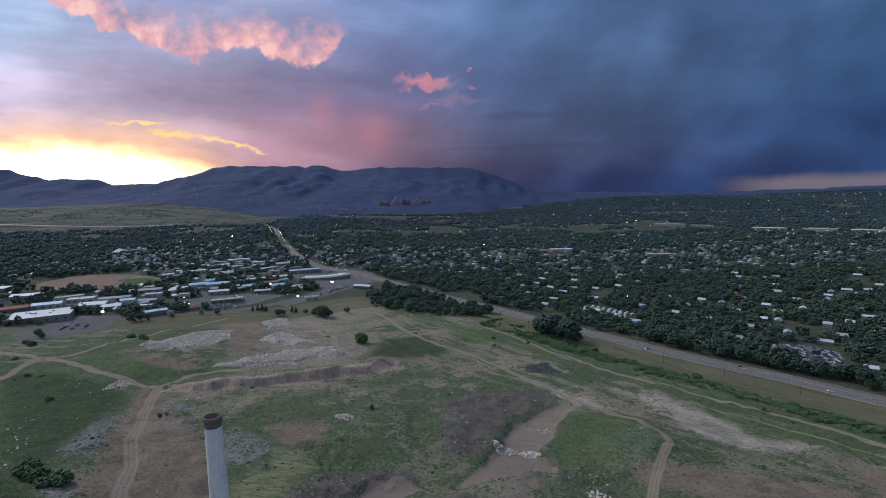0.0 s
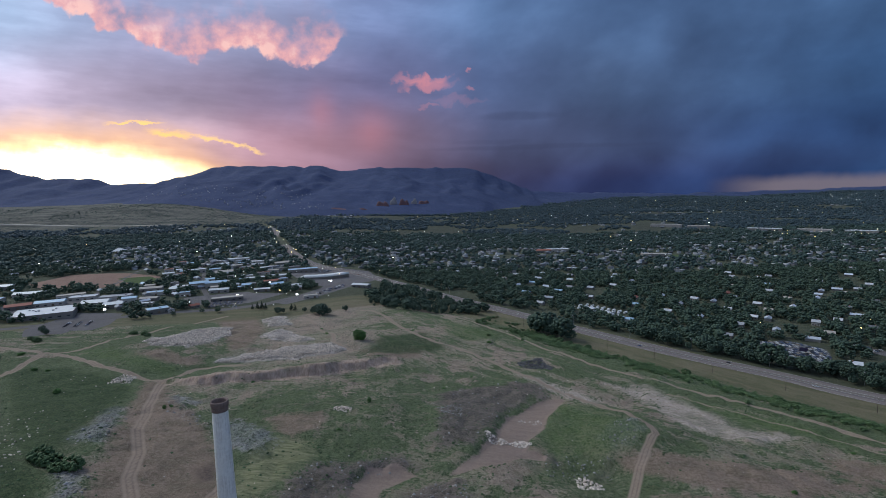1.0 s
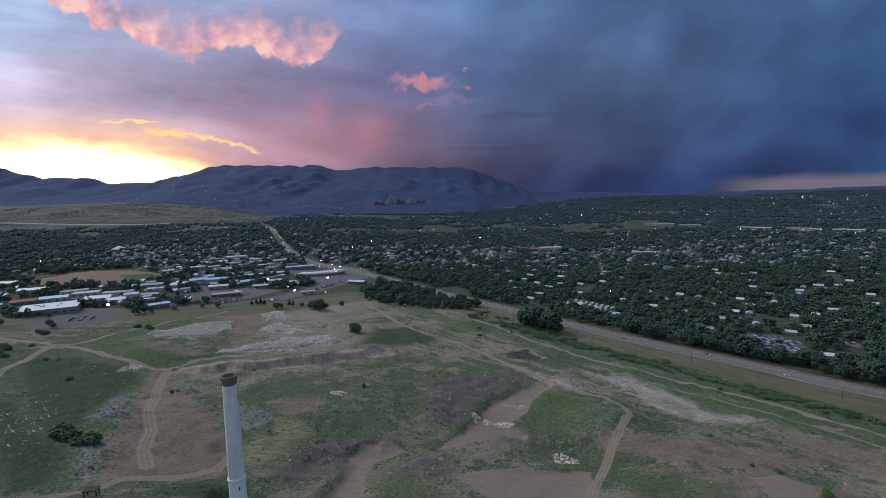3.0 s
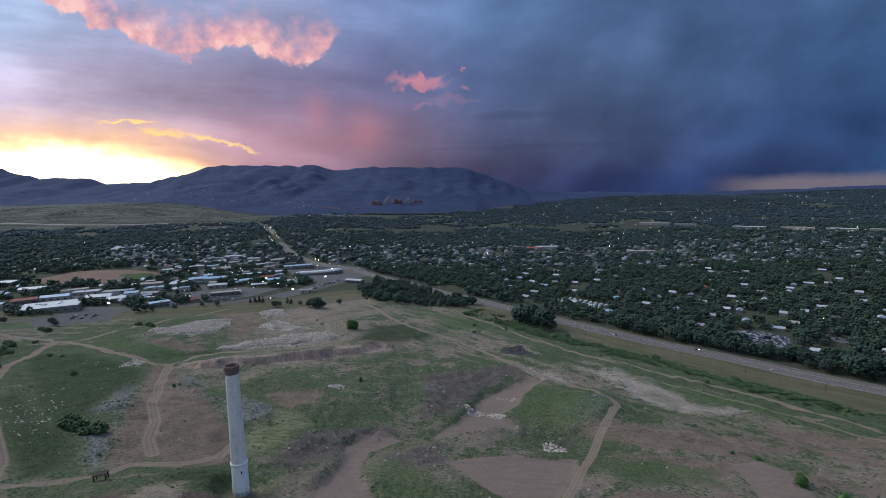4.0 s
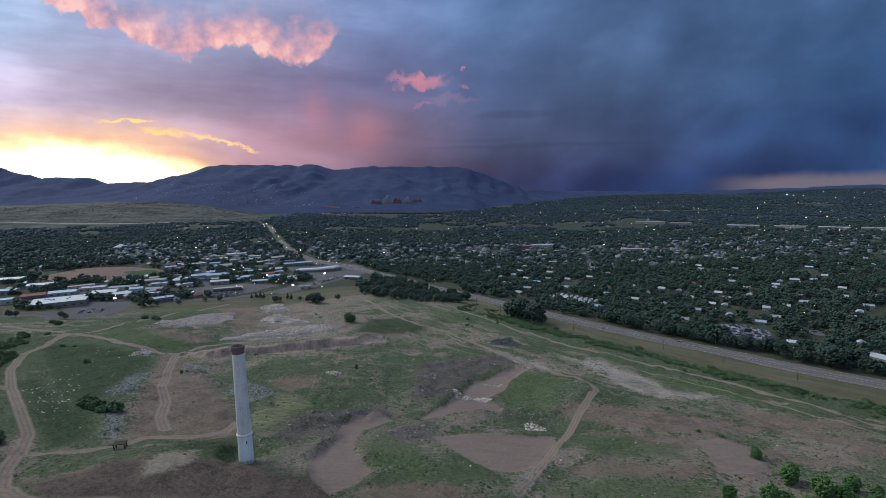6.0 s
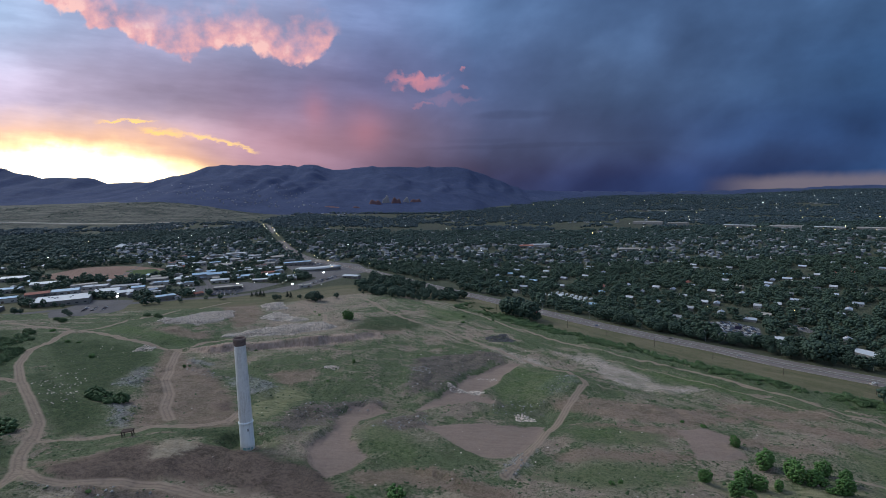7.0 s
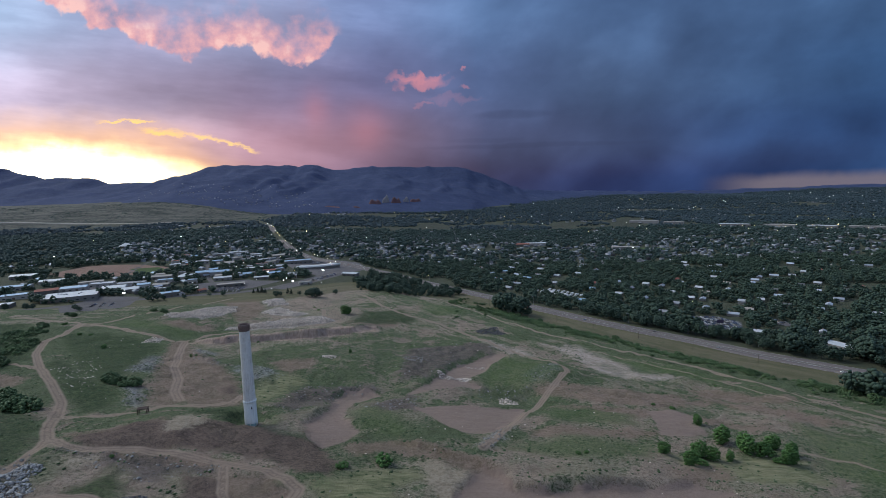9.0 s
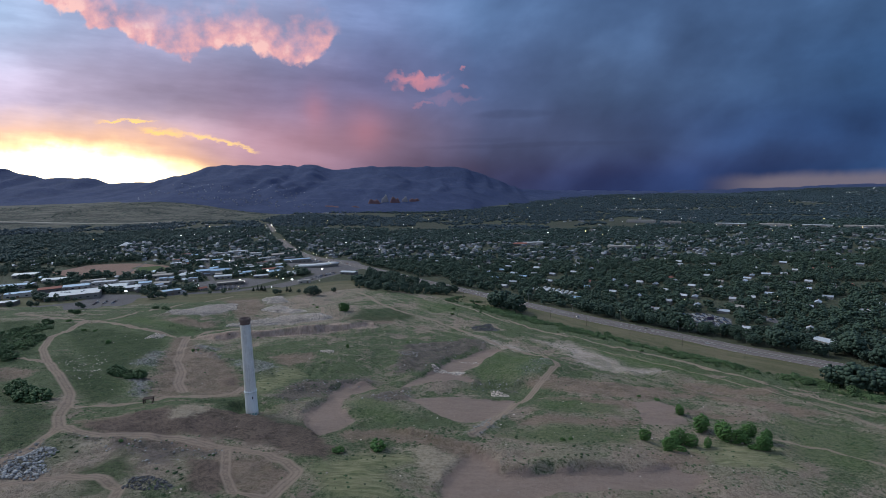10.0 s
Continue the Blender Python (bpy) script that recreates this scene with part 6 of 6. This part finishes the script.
near_trees += [(tx[k], ty[k], int(rng.choice([0, 1, 2, 3], p=[0.4, 0.25, 0.2, 0.15])), rng.uniform(0.8, 1.35)) for k in order[:room]]
seen = set()
for x, y, kind, s in near_trees:
    m = at_ground(x, y, rng.uniform(0, 360), s)
    if kind in seen:
        copy_thing(TREES[kind], m)
    else:
        seen.add(kind)
        TREES[kind].matrix_basis = m


def forest(name, label, x, y, templates, lo, hi, mat, sink=0.5):
    n = len(x)
    z, s, a, pick = ground_z(x, y) - sink, rng.uniform(lo, hi, n), rng.uniform(0, 6.283, n), rng.integers(0, len(templates), n)
    vs, fs, ts, base = [], [], [], 0
    for k, (v, f) in enumerate(templates):
        m = pick == k
        c, q = np.cos(a[m])[:, None], np.sin(a[m])[:, None]
        px = (v[None, :, 0] * c - v[None, :, 1] * q) * s[m][:, None] + x[m][:, None]
        py = (v[None, :, 0] * q + v[None, :, 1] * c) * s[m][:, None] + y[m][:, None]
        pz = v[None, :, 2] * (s[m] * rng.uniform(0.85, 1.15, m.sum()))[:, None] + z[m][:, None]
        vs.append(np.stack([px, py, pz], -1).reshape(-1, 3))
        fs.append((f[None] + (np.arange(m.sum()) * len(v))[:, None, None]).reshape(-1, 3) + base)
        ts.append(np.repeat(rng.random(m.sum()) ** 1.5, len(v)))
        base += len(vs[-1])
    me = quad_mesh(name, np.concatenate(vs), np.concatenate(fs))
    me.attributes.new("tone", "FLOAT", "POINT").data.foreach_set("value", np.concatenate(ts).astype(np.float32))
    me.materials.append(mat)
    tagged(new(name, me), label, "trees", kind="stuff")


def template(n, wide, tall, base, lump, shape):
    v, f = crown_arrays(n, wide, tall, base, lump, shape)
    stem = np.array([(0.3, 0, -1), (-0.2, 0.25, -1), (-0.2, -0.25, -1), (0, 0, base + tall * 0.5)])
    return np.concatenate([v, stem]), np.concatenate([f, np.array([(0, 1, 3), (1, 2, 3), (2, 0, 3)]) + len(v)])


ICO, OCT = (ICO_V, ICO_F), (OCT_V, OCT_F)
rest = order[room:]
forest("town_trees", "dense dark green town trees beyond the highway", tx[rest], ty[rest], [template(30, rng.uniform(3.6, 5.0), rng.uniform(6.5, 9.5), 1.8, 1.6, OCT) for _ in range(10)], 0.7, 1.45, M_LEAF)
tx2, ty2 = jitter_grid(-1900, 2050, 1100, 1950, 14.5)
ok = tree_sites(tx2, ty2) & (value_noise(tx2, ty2, 60, 73) > -0.27) & (rng.random(len(tx2)) < 0.94)
near_house = np.zeros(len(tx2), bool)
for px, py in mid_houses[mid_houses[:, 1] < 1500]:
    near_house |= (np.abs(tx2 - px) < 10) & (ty2 - py < 7) & (ty2 - py > -28)
ok &= ~near_house
forest("far_trees", "dark canopy of town trees in the middle distance", tx2[ok], ty2[ok], [template(7, rng.uniform(4.6, 6.4), rng.uniform(6.5, 9.5), 1.5, 3.2, OCT) for _ in range(8)], 0.7, 1.5, M_LEAF_FAR_HAZE)
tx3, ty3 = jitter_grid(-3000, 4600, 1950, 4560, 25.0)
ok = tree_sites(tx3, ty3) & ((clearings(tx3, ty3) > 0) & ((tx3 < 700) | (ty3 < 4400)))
forest("far_woods", "distant dark tree cover across the plain, blued for haze", tx3[ok], ty3[ok], [template(5, rng.uniform(9, 12), rng.uniform(6, 8), 1.0, 5.2, OCT) for _ in range(6)], 0.7, 1.25, M_WOODS_HAZE, 1.0)
# scrub thicket on the western edge of the mesa
wx2, wy2 = rng.uniform(-500, -290, 1600), rng.uniform(265, 440, 1600)
ok = inside_any(wx2, wy2, [[(-322, 292), (-335, 345), (-362, 400), (-400, 440), (-500, 430), (-500, 300), (-400, 265), (-330, 270)]]) & (value_noise(wx2, wy2, 30, 78) > -0.02)
ok &= np.min([np.abs(along(wx2, wy2, l)) - h for h, l in TRACKS], 0) > 2.0
forest("mesa_scrub", "thicket of dark green scrub on the mesa", wx2[ok], wy2[ok], [template(18, rng.uniform(1.7, 2.6), rng.uniform(1.8, 3.0), 0.0, 0.75, OCT) for _ in range(6)], 0.5, 1.5, M_SCRUB, 0.3)
# thick scrub along the creek below the mesa
scrub = np.array([(p.x, p.y, d.x, d.y) for p, d in zip(belt_pts, belt_dirs)])
pick = rng.integers(0, len(scrub), 3000)
side, lead = rng.normal(4, 9.5, 3000), rng.uniform(-4, 4, 3000)
bx, by = scrub[pick, 0] - scrub[pick, 3] * side + scrub[pick, 2] * lead, scrub[pick, 1] + scrub[pick, 2] * side + scrub[pick, 3] * lead
ok = (value_noise(bx, by, 26, 77) > -0.22) & (np.abs(along(bx, by, HIGHWAY)) > 26)
forest("creek_scrub", "thick green scrub along the creek below the mesa", bx[ok], by[ok], [template(20, rng.uniform(1.5, 2.4), rng.uniform(1.3, 2.6), 0.0, 0.7, OCT) for _ in range(6)], 0.4, 1.25, M_SCRUB, 0.3)
# scattered shrubs on the western hill
tx4, ty4 = rng.uniform(-3400, -800, 5200), rng.uniform(2430, 3100, 5200)
ok = (np.abs(tx4 - 25) < (ty4 + 140) * 0.98) & (value_noise(tx4, ty4, 120, 76) > 0.0)
forest("hill_scrub", "scrub trees dotted over the dry hillside", tx4[ok], ty4[ok], [template(4, 5, 4, 0.0, 2.6, OCT) for _ in range(4)], 0.3, 0.9, M_LEAF_FAR_HAZE)


# ---------------------------------------------------------------- red rock fins below the mountains
def rock_fin(x, y, wide, tall, mat, label):
    n = 26
    u = np.linspace(-1, 1, n)
    ridge = tall * (1 - np.abs(u) ** 3.0) * (0.45 + 0.35 * np.abs(np.sin(u * 1.9 + x)) + rng.uniform(0.0, 0.16, n)) + 2
    verts, quads = [], []
    z0 = float(mountain_z(np.array([float(x)]), np.array([float(y)]))[0]) - 8
    for k in range(n):
        for dy, h in ((-0.34, 0), (-0.16, 0.62), (-0.04, 1.0), (0.08, 0.95), (0.3, 0.0)):
            verts.append((x + u[k] * wide, y + dy * wide + rng.normal(0, wide * 0.02), z0 + h * ridge[k]))
    for k in range(n - 1):
        for j in range(4):
            i = 5 * k + j
            quads.append((i, i + 5, i + 6, i + 1))
    me = quad_mesh("rock_fin", verts, quads)
    me.materials.append(mat)
    tagged(new("rock_fin", me), label, "rock", "rock fins below the mountains")


red, pale = surface("red_sandstone", (0.105, 0.060, 0.066), (0.19, 0.106, 0.106), 0.03), surface("pale_sandstone", (0.19, 0.18, 0.19), (0.31, 0.29, 0.30), 0.03)
FINS = ((-352, 3330, 44, 46, red, "jagged red sandstone fin"), (-282, 3350, 26, 62, pale, "pale sandstone fin between red ones"), (-214, 3330, 34, 56, red, "tall red sandstone fin"), (-150, 3360, 22, 46, pale, "pale sandstone fin between red ones"), (-88, 3380, 40, 34, red, "jagged red sandstone fin"), (-620, 3200, 60, 14, red, "low red sandstone outcrop"), (-470, 3230, 40, 15, red, "low red sandstone outcrop"))
for x, y, w, h, m, l in FINS:
    rock_fin(x, y, w, h, m, l)
qx = np.concatenate([rng.uniform(-1900, -900, 130), rng.uniform(-1500, -700, 60)])
qy = np.concatenate([rng.uniform(3250, 3750, 130), rng.uniform(3150, 3350, 60)])
v, f = clumps(np.c_[qx, qy, mountain_z(qx, qy) + 5], rng.uniform(3, 6.5, len(qx)), 0.6, (OCT_V, OCT_F), 0.2)
me = quad_mesh("hillside_houses", v, f)
me.materials.append(surface("hillside_house", (0.22, 0.22, 0.24), (0.48, 0.48, 0.50), 0.05, island=0.6))
tagged(new("hillside_houses", me), "tiny pale houses on the dark mountainside", "houses", kind="stuff")
